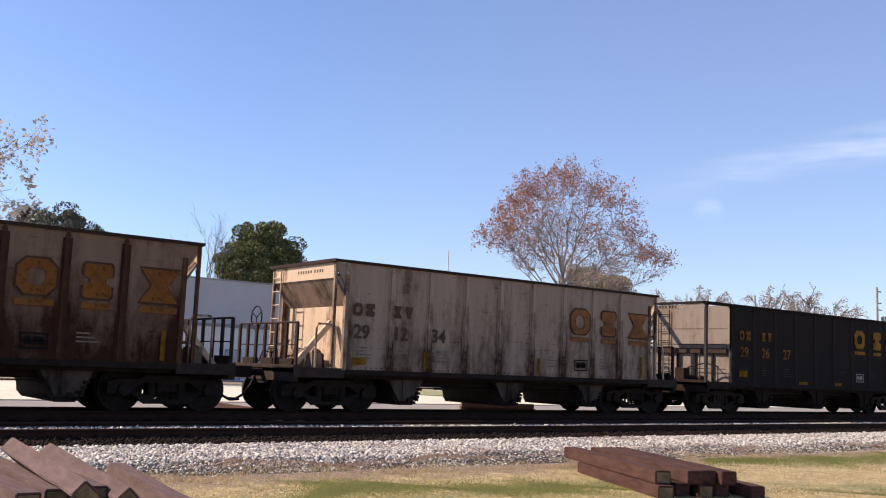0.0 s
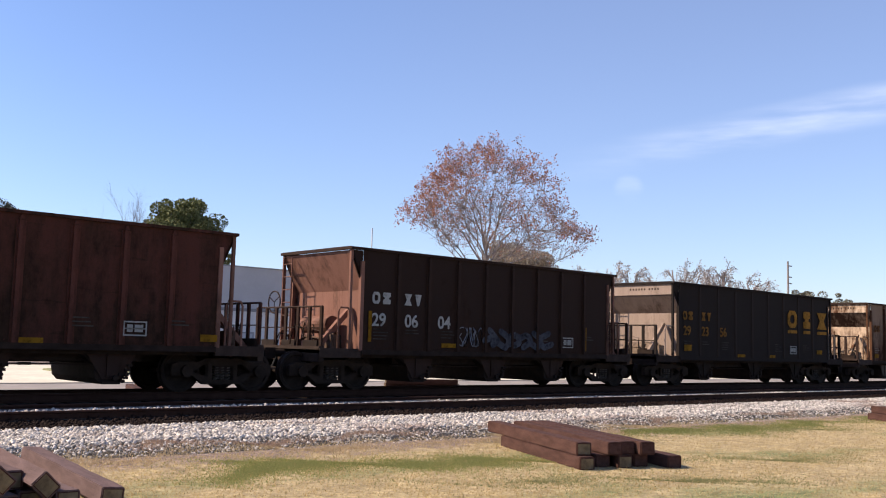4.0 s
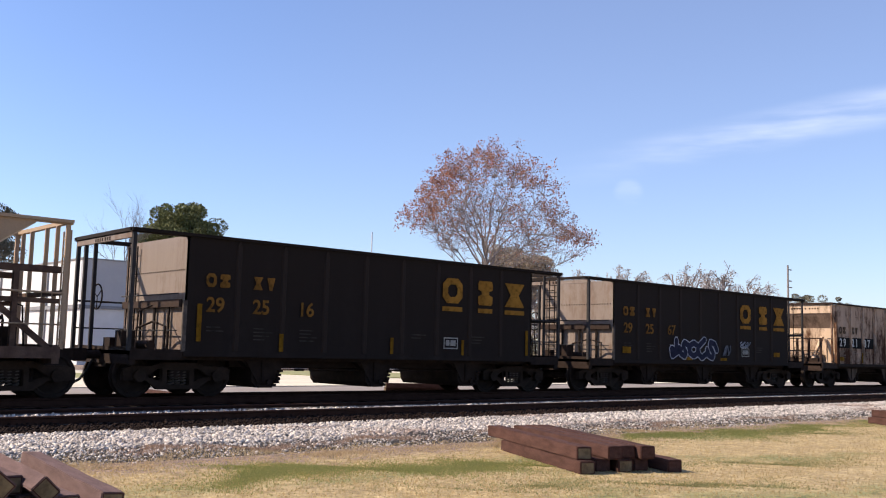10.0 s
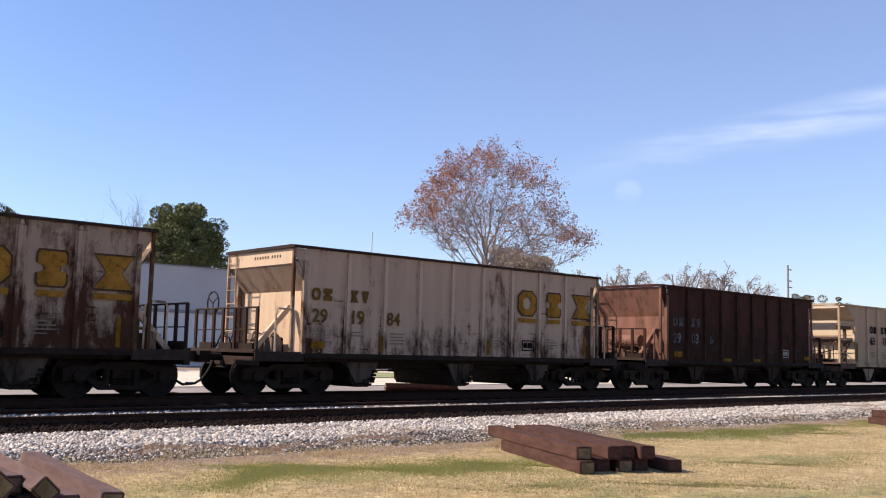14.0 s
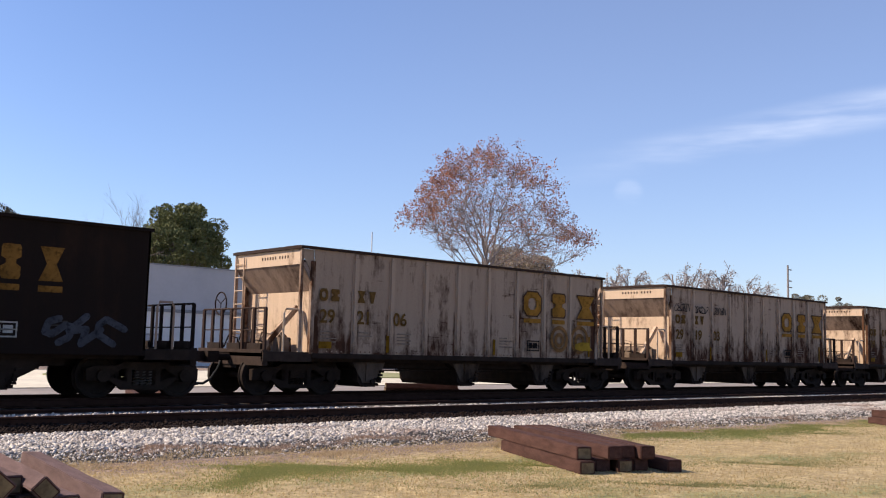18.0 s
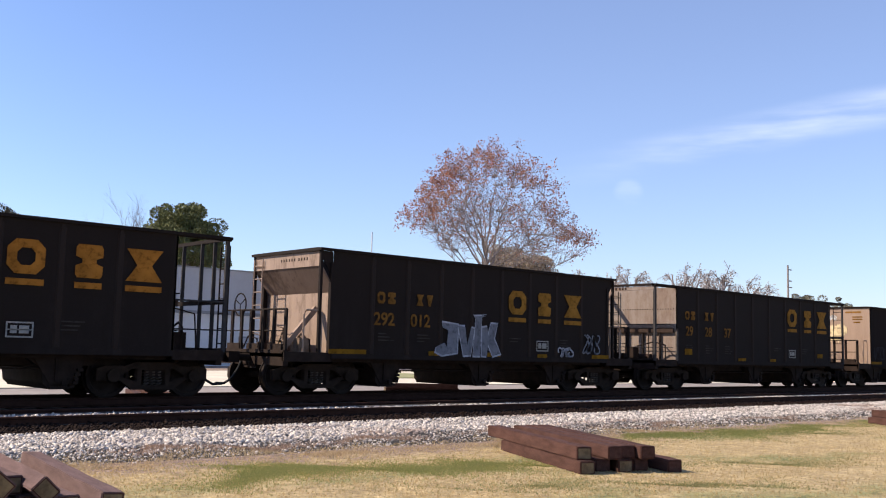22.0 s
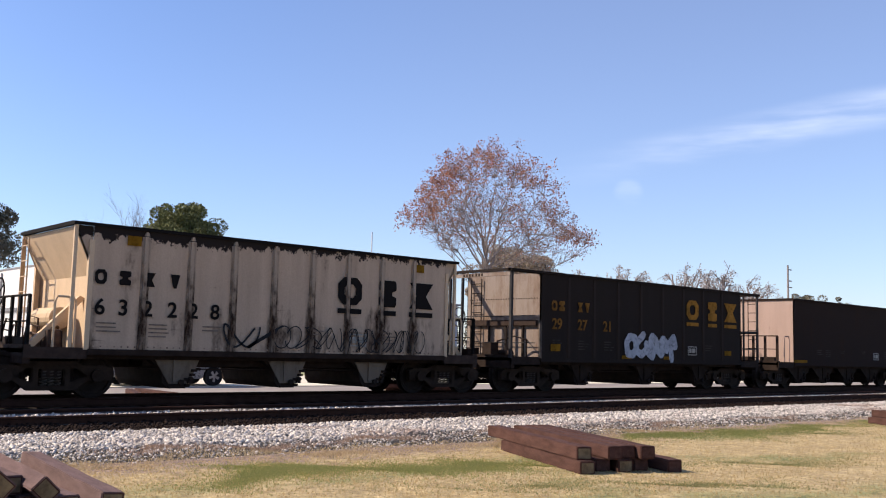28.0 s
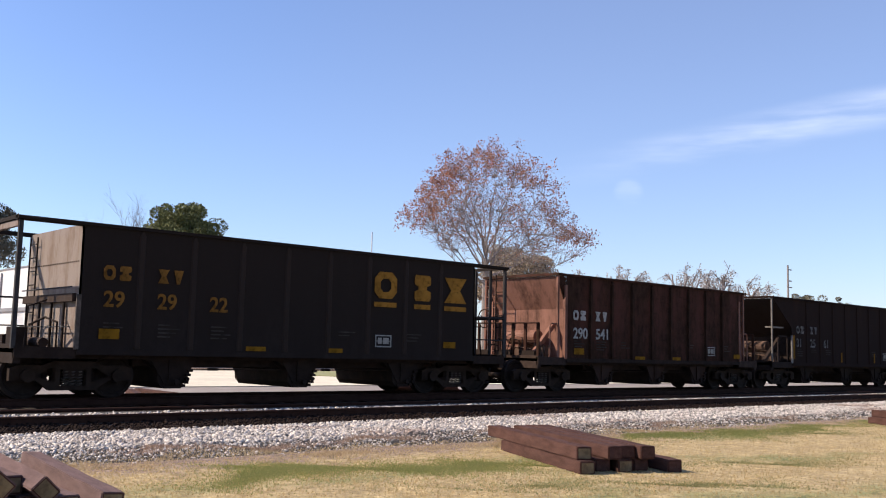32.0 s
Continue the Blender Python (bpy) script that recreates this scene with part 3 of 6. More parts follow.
# plain shapes of the company's lettering, in a unit square
SHAPES = {
    "ring": [[(0.5, 0), (0.78, 0), (1, 0.24), (1, 0.76), (0.78, 1), (0.5, 1), (0.5, 0.75), (0.62, 0.75), (0.74, 0.62), (0.74, 0.38), (0.62, 0.25), (0.5, 0.25)],
             [(0.5, 0), (0.5, 0.25), (0.38, 0.25), (0.26, 0.38), (0.26, 0.62), (0.38, 0.75), (0.5, 0.75), (0.5, 1), (0.22, 1), (0, 0.76), (0, 0.24), (0.22, 0)]],
    "spool": [[(0.08, 0), (0.92, 0), (1, 0.1), (1, 0.36), (0.76, 0.44), (0.76, 0.56), (1, 0.64), (1, 0.9), (0.92, 1), (0.08, 1), (0, 0.9), (0, 0.64), (0.24, 0.56), (0.24, 0.44), (0, 0.36), (0, 0.1)]],
    "hourglass": [[(0, 0), (1, 0), (0.7, 0.5), (1, 1), (0, 1), (0.3, 0.5)]],
    "wedge": [[(0.36, 0), (0.64, 0), (0.94, 1), (0.06, 1)]],
}


def shape_mesh(kind, w, h, rim=0.0):
    """A plain flat shape, w by h, larger by the rim all round."""
    key = ("shape", kind, w, h, rim)
    if key not in LETTERS:
        bm = bmesh.new()
        for outline in SHAPES[kind]:
            prism(bm, [(a * (w + 2 * rim) - rim, b * (h + 2 * rim) - rim) for a, b in outline], -0.002, 0.002)
        LETTERS[key] = done(bm)
    return LETTERS[key]


def mark(car, name, me, mat, x, z, proud, label=""):
    return part(name, me, mat, car, label, (x, -HALF_W - proud, z))


def scrawl(bm, x0, x1, z0, z1, seed, strokes):
    """Loops and slashes of spray paint, flat on the side."""
    r = random.Random(seed)
    for i in range(strokes):
        cx = x0 + (x1 - x0) * (i + 0.5) / strokes
        w, h, ph = (x1 - x0) / strokes * 0.75, (z1 - z0) / 2, r.uniform(0, 6.28)
        fx, fz = r.choice((1, 2, 1.5)), r.choice((1, 1, 2))
        pts = [(cx + w * math.sin(fx * a + ph), 0, (z0 + z1) / 2 + h * math.cos(fz * a + 0.4 * ph)) for a in np.linspace(0, 5.6, 26)]
        t = 0.012 if strokes > 4 else 0.024
        for (xa, _, za), (xb, _, zb) in zip(pts, pts[1:]):
            d = Vector((zb - za, 0, xa - xb)).normalized() * t
            bm.faces.new([bm.verts.new(q) for q in ((xa - d.x, 0, za - d.z), (xa + d.x, 0, za + d.z), (xb + d.x, 0, zb + d.z), (xb - d.x, 0, zb - d.z))])


def fat_strokes(bm, x0, x1, z0, z1, seed, count, t):
    """Fat bent strokes of spray paint side by side, hooks and loops with no meaning."""
    r = random.Random(seed)
    forms = ([(0.9, 0.8), (0.55, 1.0), (0.12, 0.82), (0.2, 0.55), (0.8, 0.45), (0.92, 0.2), (0.5, 0.0), (0.08, 0.14)], [(0.1, 0.95), (0.12, 0.1), (0.5, 0.0), (0.85, 0.2), (0.9, 0.95)],
             [(0.12, 0.0), (0.15, 0.95), (0.5, 0.4), (0.85, 0.95), (0.9, 0.05)], [(0.5, 1.0), (0.1, 0.7), (0.1, 0.3), (0.5, 0.0), (0.9, 0.3), (0.9, 0.7), (0.5, 1.0)], [(0.1, 0.0), (0.3, 1.0), (0.75, 0.75), (0.3, 0.5), (0.9, 0.0)])
    w = (x1 - x0) / count
    for i in range(count):
        turn, squeeze = r.choice((0.9, 2.2, 4.0, 5.3)) + r.uniform(-0.3, 0.3), r.uniform(0.8, 1.1)
        ca, sa = math.cos(turn), math.sin(turn)
        pts = [Vector((x0 + w * (i + 0.5 + 1.05 * ((a - 0.5) * ca - (b - 0.5) * sa)), 0, (z0 + z1) / 2 + (z1 - z0) * squeeze * ((a - 0.5) * sa + (b - 0.5) * ca))) for a, b in forms[r.randrange(5)]]
        for k, (p, q) in enumerate(zip(pts, pts[1:])):
            d = Vector((q.z - p.z, 0, p.x - q.x)).normalized() * t
            y = Vector((0, -0.0001 * k - 0.0006 * i, 0))
            bm.faces.new([bm.verts.new(v + y) for v in (p - d, p + d, q + d, q - d)])
        for k, p in enumerate(pts):
            y = -0.0001 * k - 0.00005 - 0.0006 * i
            bm.faces.new([bm.verts.new((p.x + t * math.cos(1.0472 * j), y, p.z + t * math.sin(1.0472 * j))) for j in range(6)])


def rings(bm, spots, t):
    """Round bands of spray paint."""
    for i, (x, z, r) in enumerate(spots):
        lo, hi = ([bm.verts.new((x + q * math.cos(a), -0.0006 * i, z + q * math.sin(a))) for a in (0.2618 * k for k in range(24))] for q in (r - t, r + t))
        for k in range(24):
            bm.faces.new((lo[k], lo[(k + 1) % 24], hi[(k + 1) % 24], hi[k]))


def blob_letters(bm, x0, x1, z0, z1, seed, count):
    """Fat bulging panels of spray paint side by side."""
    r = random.Random(seed)
    w = (x1 - x0) / count
    for i in range(count):
        cx, cz, h = x0 + w * (i + 0.5), (z0 + z1) / 2 + r.uniform(-0.08, 0.08) * (z1 - z0), (z1 - z0) / 2 * r.uniform(0.75, 1.1)
        pts = []
        for k in range(14):
            a = 6.28318 * k / 14
            q = r.uniform(0.72, 1.12)
            pts.append((cx + 0.62 * w * q * math.copysign(abs(math.cos(a)) ** 0.6, math.cos(a)), cz + h * q * math.copysign(abs(math.sin(a)) ** 0.6, math.sin(a))))
        bm.faces.new([bm.verts.new((a, -0.0008 * i, b)) for a, b in pts])


def block_strokes(bm, x0, x1, z0, z1, grow=0.0):
    """Tall chunky slabs of spray paint leaning on one another, with no meaning."""
    slabs = ([(-0.04, 0.2), (0.08, 0.3), (0.12, 0.2), (0.14, 0.6), (0.05, 0.66), (0.04, 0.78), (0.3, 0.74), (0.29, 0.06), (0.05, 0.0), (-0.06, 0.08)],
             [(0.30, 0.72), (0.42, 0.7), (0.46, 0.25), (0.52, 0.68), (0.58, 0.66), (0.52, 0.02), (0.40, 0.0)],
             [(0.56, 0.0), (0.68, 0.0), (0.70, 0.95), (0.78, 1.0), (0.56, 0.97), (0.60, 0.9)],
             [(0.71, 0.0), (0.80, 0.0), (0.82, 0.3), (0.90, 0.0), (1.04, 0.06), (1.0, 0.2), (0.92, 0.42), (0.98, 0.8), (0.86, 0.8), (0.82, 0.5), (0.80, 0.72), (0.71, 0.7)])
    for k, slab in enumerate(slabs):
        pts = [Vector((x0 + (x1 - x0) * a, z0 + (z1 - z0) * b)) for a, b in slab]
        mid = sum(pts, Vector((0, 0))) / len(pts)
        pts = [p + (p - mid).normalized() * grow for p in pts]
        bm.faces.new([bm.verts.new((p.x, -0.0007 * k, p.y)) for p in pts])


def hopper_car(label, u, style, half, side_half, body, ends, posts, post_mat, rim_mat, deck_mat, n_posts, marks, group="cars of the train", over=0.85, dusty=True, corner=None, slope=None):
    """half: half the length at the rim; side_half: half the length of the side sheets; over: how far the couplers reach past the rim."""
    car = tagged(new("hopper_car"), label, "freight car", group)
    car["u"] = u
    reach = half + over
    floor_mat = M_UNDER if deck_mat == M_UNDER else M_GEAR if style == "tan" else M_DECK
    low = SILL_Z
    slanted = style in ("tan", "long")
    for s in (-1, 1):
        # side sheet
        bm = bmesh.new()
        if slanted:
            drop = 1.09 if style == "long" else 0.5
            outline = [(-side_half, low), (side_half, low), (side_half, 3.42 - drop), (half - 0.06 if style == "long" else side_half + 0.75, 3.42), (-half + 0.06 if style == "long" else -side_half - 0.75, 3.42), (-side_half, 3.42 - drop)]
        else:
            outline = [(-side_half, low), (side_half, low), (side_half, 3.44), (-side_half, 3.44)]
        prism(bm, outline, s * (HALF_W - 0.03), s * (HALF_W - 0.055))
        part("side_sheet", bm, body, car)
        # top chord and sill
        part("top_chord", boxes((-half, half, *sorted((s * (HALF_W - 0.08), s * (HALF_W + 0.03))), 3.425, TOP_Z - 0.012)), rim_mat, car)
        part("side_sill", boxes((-side_half, side_half, *sorted((s * (HALF_W - 0.1), s * (HALF_W + 0.005))), low - 0.07, low + 0.05)), M_UNDER if rim_mat != body else body, car)
        if s < 0 and posts == "deep":
            part("rivet_strip", RIVETS, post_mat, car, at=(0, -HALF_W + 0.025, low + 0.10))["kind"] = "stuff"
        # side posts
        if n_posts:
            d = 0.07 if posts == "deep" else 0.03
            key = ("post", posts)
            if key not in LETTERS:
                bm = bmesh.new()
                if posts == "deep":
                    prism(bm, [(-0.085, 0), (0.095, 0), (0.095, -0.014), (0.032, -0.016), (0.026, -d), (-0.052, -d), (-0.058, -0.016), (-0.085, -0.014)], low + 0.05, 3.30, "xy")
                else:
                    prism(bm, [(-0.075, 0), (0.075, 0), (0.045, -d), (-0.045, -d)], low + 0.06, 3.32, "xy")
                prism(bm, [(-0.05, 3.32), (0.05, 3.32), (0.02, 3.40), (-0.02, 3.40)], -d * 0.8, 0)
                LETTERS[key] = done(bm)
            for i in range(1, n_posts - 1):
                x = -side_half + 0.07 + (2 * side_half - 0.14) * i / (n_posts - 1)
                part("side_post", LETTERS[key], post_mat, car, at=pose(x, s * (HALF_W - 0.03 + 0.002), 0, 0, 0, 0 if s < 0 else 180))
    # hopper pockets below the sill: a side sheet narrowing to the gate, a bottom sheet falling to it
    for x1 in POCKETS[style]:
        wide = 0.5 if style == "flat" else 0.0
        bm = bmesh.new()
        prism(bm, [(x1 - 1.05 - wide, 0.88), (x1 + 0.2 + wide, 0.88), (x1 + 0.12 + 0.6 * wide, 0.60), (x1 - 0.03, 0.37), (x1 - 0.10, 0.215), (x1 - 0.52, 0.215), (x1 - 0.62, 0.32), (x1 - 0.66, 0.60)], -1.22, 1.22)
        pocket = part("hopper", bm, M_UNDER, car, "sloping discharge hopper")
        for s in (-1, 1):
            bm = bmesh.new()
            prism(bm, [(x1 - 0.88 - wide, 0.89), (x1 + 0.22 + wide, 0.89), (x1 + 0.02, 0.42), (x1 - 0.08, 0.30), (x1 - 0.5, 0.30)], s * 1.23, s * 1.255)
            part("hopper_side", bm, deck_mat, pocket)
            part("hopper_rib", boxes((x1 - 0.42, x1 - 0.36, *sorted((s * 1.256, s * 1.29)), 0.34, 0.88)), deck_mat, pocket)
        bm = boxes((x1 - 0.16, x1 + 0.02, -1.28, 1.28, 0.36, 0.42), (x1 - 0.5, x1 - 0.12, -1.27, 1.27, 0.20, 0.25), (x1 - 0.12, x1 - 0.02, -1.27, 1.27, 0.225, 0.29))
        tube(bm, [(x1 - 0.02, -1.36, 0.40), (x1 - 0.02, 1.36, 0.40)], 0.045, 8)
        for k, z in enumerate((0.30, 0.46, 0.55)):
            box(bm, x1 - 0.08 + 0.04 * k, x1 + 0.02 + 0.045 * k, -1.33, -1.262, z, z + 0.055)
        tube(bm, [(x1 - 0.25, -1.3, 0.33), (x1 - 0.25, -1.36, 0.33)], 0.06, 8)
        part("gate", bm, M_UNDER, pocket)
    part("underframe", boxes((-side_half + 1.4, side_half - 1.4, -1.0, 1.0, 0.655, 0.94)), M_UNDER, car, "sooty underframe between the hoppers")
    for y in (-1.35, 1.25):
        part("side_beam", boxes((-side_half + 0.05, side_half - 0.05, y, y + 0.1, 0.80, 0.95)), M_UNDER, car)
    bm = bmesh.new()
    tube(bm, [(-3.4, -1.05, 0.60), (3.0, -1.05, 0.60)], 0.016, 6)
    for x in (-2.1, 0.9):
        tube(bm, [(x - 0.12, -1.05, 0.60), (x + 0.12, -1.05, 0.60)], 0.03, 7)
    part("brake_rod", bm, M_UNDER, car)
    part("floor_sheet", boxes((-side_half + 0.1, side_half - 0.1, -HALF_W + 0.06, HALF_W - 0.06, 0.955, 0.985)), M_GEAR, car, "worn steel floor of the open hopper")
    part("centre_sill", boxes((-reach + 0.75, reach - 0.75, -0.3, 0.3, 0.62, 0.95)), M_UNDER, car)
    # sheets sloping down inside, seen from the ends and from above
    for s in (-1, 1):
        if style in ("band", "slope", "tan", "long"):
            x_top = side_half + 0.72 if style == "tan" else half - 0.06
            x_low = {"band": side_half - 0.06, "slope": side_half - 0.06, "tan": x_top - 0.85, "long": x_top - 1.9}[style]
            z_low = {"band": 2.45, "slope": 2.45, "tan": 2.78, "long": 2.0}[style]
            z_top = 3.08 if style == "band" else 3.38
            bm = bmesh.new()
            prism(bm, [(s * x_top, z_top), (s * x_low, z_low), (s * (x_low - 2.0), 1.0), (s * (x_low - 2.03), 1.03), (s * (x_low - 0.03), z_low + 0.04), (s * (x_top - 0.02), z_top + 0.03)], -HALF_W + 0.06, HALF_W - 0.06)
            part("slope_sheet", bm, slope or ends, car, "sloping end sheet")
            if style == "band":
                part("end_band", boxes((*sorted((s * (x_top - 0.03), s * x_top)), -HALF_W + 0.1, HALF_W - 0.1, 3.06, 3.42)), ends, car)
                if s < 0:
                    part("stencil", boxes(*((-x_top - 0.004, -x_top - 0.001, y, y + 0.05, 3.22, 3.29) for y in (-0.95, -0.83, -0.71, -0.59, -0.4, -0.28, -0.16, -0.04, 0.08, 0.2))), M_UNDER, car)["kind"] = "stuff"
            part("end_sheet", boxes((*sorted((s * (x_low + 0.0), s * (x_low - 0.03))), -HALF_W + 0.06, HALF_W - 0.06, 0.98, z_low + 0.02)), ends, car)
            # wing plates closing the corner beside the slope
            if style in ("band", "slope"):
                for y in (-1, 1):
                    bm = bmesh.new()
                    prism(bm, [(s * (half - 0.08), 3.42), (s * side_half, 3.42), (s * side_half, 2.55 if style == "slope" else 2.8), (s * (half - 0.08), 3.3)], y * (HALF_W - 0.06), y * (HALF_W - 0.09))
                    part("wing_plate", bm, body, car)
        else:
            part("end_sheet", boxes((*sorted((s * side_half, s * (side_half - 0.04))), -HALF_W + 0.03, HALF_W - 0.03, 0.98, 3.44)), ends, car)
        part("end_chord", boxes((*sorted((s * half, s * (half - 0.1))), -HALF_W + 0.08, HALF_W - 0.08, 3.42, TOP_Z - 0.003)), rim_mat, car)
        # platform over the truck
        edge = reach - 0.72
        inner = side_half - 1.6 if style not in ("cage", "flat") else side_half - 0.05
        part("platform", boxes((*sorted((s * edge, s * inner)), -HALF_W + 0.08, HALF_W - 0.08, 0.90, 0.98), (*sorted((s * edge, s * (edge - 0.14))), -HALF_W + 0.05, HALF_W - 0.05, 0.70, 1.06)), floor_mat, car, "end platform over the truck")
        part("side_step", boxes((*sorted((s * edge, s * side_half)), -HALF_W + 0.02, -HALF_W + 0.10, 0.80, 1.02)), floor_mat, car)
        # corner posts
        for y in (-1, 1):
            if style in ("band", "slope"):
                part("corner_post", boxes((*sorted((s * (half - 0.04), s * (half - 0.11))), *sorted((y * (HALF_W - 0.03), y * (HALF_W - 0.10))), 0.98, 3.42)), corner or ends, car)
                part("edge_post", boxes((*sorted((s * (side_half + 0.08), s * (side_half - 0.02))), *sorted((y * (HALF_W + 0.0), y * (HALF_W - 0.1))), 0.98, 3.15)), corner or ends, car)
        add_end(car, s, style, half, side_half, edge, ends, rim_mat)
        part("coupler", KNUCKLE_MESH, M_UNDER, car, "steel knuckle coupler", pose(s * (reach - 0.9), 0, 0, 0, 0, 0 if s > 0 else 180))
        part("air_hose", HOSE_MESH, M_HOSE, car, "looped rubber air hose", pose(s * (reach - 0.72), 0, 0, 0, 0, 0 if s > 0 else 180))
        truck(car, s * TRUCK_X, dusty)
    marks(car)
    return car


def add_end(car, s, style, half, side_half, edge, ends, rim_mat):
    """Rails, ladders, cages and brake gear on one end platform; s is the end's sign along x."""
    dark = rim_mat
    gear = M_DUST if style == "band" else M_GEAR
    if style in ("cage", "tan"):
        cage = half - 0.04
        tan = style == "tan"
        cage_mat = dark if tan else M_CAGE
        for y, w in ((-1.51, 0.04), (0.5, 0.025), (1.05, 0.035), (1.51, 0.04)) if s < 0 else ((-1.51, 0.03), (-0.95, 0.02), (-0.35, 0.02), (0.55, 0.02), (1.1, 0.02), (1.51, 0.03)):
            part("cage_post", boxes((*sorted((s * cage, s * (cage - 0.08))), y - w, y + w, 0.98, 3.42)), cage_mat, car)
        for y in (-1.5, 1.5):
            part("cage_beam", boxes((*sorted((s * half, s * (side_half - 0.3))), y - 0.05, y + 0.05, 3.40, 3.49)), dark, car)
        if s > 0 or tan:
            part("cage_beam", boxes((*sorted((s * (cage - 0.01), s * (cage - 0.07))), -1.5, 1.5, 2.02, 2.12)), M_GEAR if tan else dark, car)
        if s < 0:
            part("cage_beam", boxes((*sorted((s * (cage + 0.012), s * (cage - 0.07))), -1.5, 1.5, 3.29, 3.40)), ends, car, "dusty top beam with small stencilled figures")
            part("stencil", boxes(*((*sorted((s * (cage + 0.012), s * (cage + 0.016))), y, y + 0.07, 3.305, 3.38) for y in (-0.4, -0.28, -0.16, 0.0, 0.12, 0.24, 0.36))), M_UNDER, car)["kind"] = "stuff"
        for y, z, thick in ((1.52, 2.06, 0.025), (1.52, 1.45, 0.018)) if s < 0 else ((-1.52, 2.06, 0.022), (-1.52, 1.45, 0.018), (1.52, 2.06, 0.022)):
            bm = bmesh.new()
            tube(bm, [(s * cage, y, z), (s * side_half, y, z)], thick, 6)
            part("side_rail", bm, cage_mat, car)
        bm = bmesh.new()
        ladder(bm, s * (side_half + 0.06), 0.85, 1.3, 1.0, 3.35, 8)
        part("ladder", bm, dark, car)
        bm = bmesh.new()
        tube(bm, [(s * (side_half + 0.12), -1.45, 1.42), (s * (side_half + 0.12), 1.45, 1.42)], 0.014, 6)
        part("grab_rail", bm, cage_mat, car)
        bm = bmesh.new()
        tube(bm, [(s * (side_half + 0.12), -1.45, 2.2), (s * (side_half + 0.12), 1.45, 2.2)], 0.016, 6)
        part("grab_rail", bm, cage_mat, car)
        if s > 0:
            bm = bmesh.new()
            ladder(bm, s * (cage + 0.03), -1.5, -1.1, 1.0, 3.3, 7)
            part("ladder", bm, dark, car, "steel end ladder")
        part("cross_beam", boxes((*sorted((s * (side_half + 0.02), s * (side_half + 0.10))), -1.45, 1.45, 1.92, 2.08)), M_GEAR if tan else M_DECK, car)
        for y in (-0.9, -0.2, 0.5):
            part("stake", boxes((*sorted((s * (side_half + 0.03), s * (side_half + 0.07))), y - 0.03, y + 0.03, 1.0, 1.95)), dark, car)
        if s < 0 and not tan:
            bm = bmesh.new()
            for k in range(28):
                y = -1.42 + 2.84 * k / 27
                box(bm, -side_half - 0.012, -side_half - 0.001, y - 0.014, y + 0.014, 2.70, 2.728)
            part("rivet_strip", bm, M_UNDER, car)["kind"] = "stuff"
            part("corner_angle", boxes((-side_half - 0.05, -side_half + 0.04, -1.575, -1.53, 0.98, 2.05)), M_SPRING, car, "pale scuffed corner angle")
        # brake cylinder, valve box and piping on the platform
        bm = bmesh.new()
        tube(bm, [(s * (side_half + 0.35), -0.75, 1.10), (s * (side_half + 0.35), 0.2, 1.10)], 0.10, 12)
        part("brake_cylinder", bm, M_DECK, car)
        part("valve_box", boxes((*sorted((s * (side_half + 0.55), s * (side_half + 0.85))), -0.4, -0.05, 1.0, 1.4)), M_UNDER, car)
        part("valve_box", boxes((*sorted((s * (side_half + 0.6), s * (side_half + 0.8))), 0.35, 0.7, 1.0, 1.25)), M_UNDER, car)
        bm = bmesh.new()
        tube(bm, [(s * (side_half + 0.3), -1.3, 1.0), (s * (side_half + 0.3), -1.3, 1.5), (s * (side_half + 0.4), -0.9, 1.6), (s * (side_half + 0.5), -0.3, 1.45)], 0.024, 6)
        tube(bm, [(s * (side_half + 0.8), -1.0, 1.0), (s * (side_half + 0.75), -0.95, 1.8), (s * (side_half + 0.3), -0.6, 1.95)], 0.02, 6)
        part("brake_piping", bm, M_UNDER, car)
        if tan and s < 0:
            for z in (2.0, 1.45):
                bm = bmesh.new()
                tube(bm, [(s * cage, -1.52, z), (s * side_half, -1.52, z)], 0.022, 6)
                part("side_rail", bm, dark, car)
            part("cage_beam", boxes((*sorted((s * (cage + 0.005), s * (cage - 0.08))), -1.46, 1.46, 2.68, 2.78)), ends, car)
            part("cage_beam", boxes((-cage + 0.08, -side_half - 0.02, -1.54, -1.48, 2.68, 2.77)), dark, car)
        if tan:
            # braced frame under the overhanging slope
            for z, t in ((2.45, 0.13), (1.86, 0.09)):
                for y in (-1.32, 1.32):
                    part("frame_beam", boxes((*sorted((s * side_half, s * (cage - 0.08))), y - 0.05, y + 0.05, z, z + t)), M_GEAR, car)
            for y in (-1.32, 1.32):
                bm = bmesh.new()
                prism(bm, [(s * (side_half + 0.03), 1.84), (s * (side_half + 0.19), 1.84), (s * (cage - 0.12), 0.99), (s * (cage - 0.30), 0.99)], y - 0.04, y + 0.04)
                part("brace", bm, M_GEAR, car, "diagonal end brace")
                part("frame_post", boxes((*sorted((s * (side_half + 0.42), s * (side_half + 0.52))), y - 0.06, y + 0.06, 1.0, 2.45)), M_GEAR, car)
    else:
        for y in (0.1, 0.55, 1.0, 1.45) if style == "long" else (-1.45, -0.95, -0.45, 0.1, 0.55, 1.0, 1.45):
            part("rail_post", boxes((*sorted((s * (edge - 0.06), s * (edge - 0.11))), y - 0.045, y + 0.045, 1.02, 2.0)), dark, car)
        bm = bmesh.new()
        near = 0.08 if style == "long" else -1.47
        tube(bm, [(s * (edge - 0.09), near, 2.0), (s * (edge - 0.09), 1.47, 2.0)], 0.025, 6)
        tube(bm, [(s * (edge - 0.09), near, 1.5), (s * (edge - 0.09), 1.47, 1.5)], 0.015, 6)
        part("end_rail", bm, dark, car)
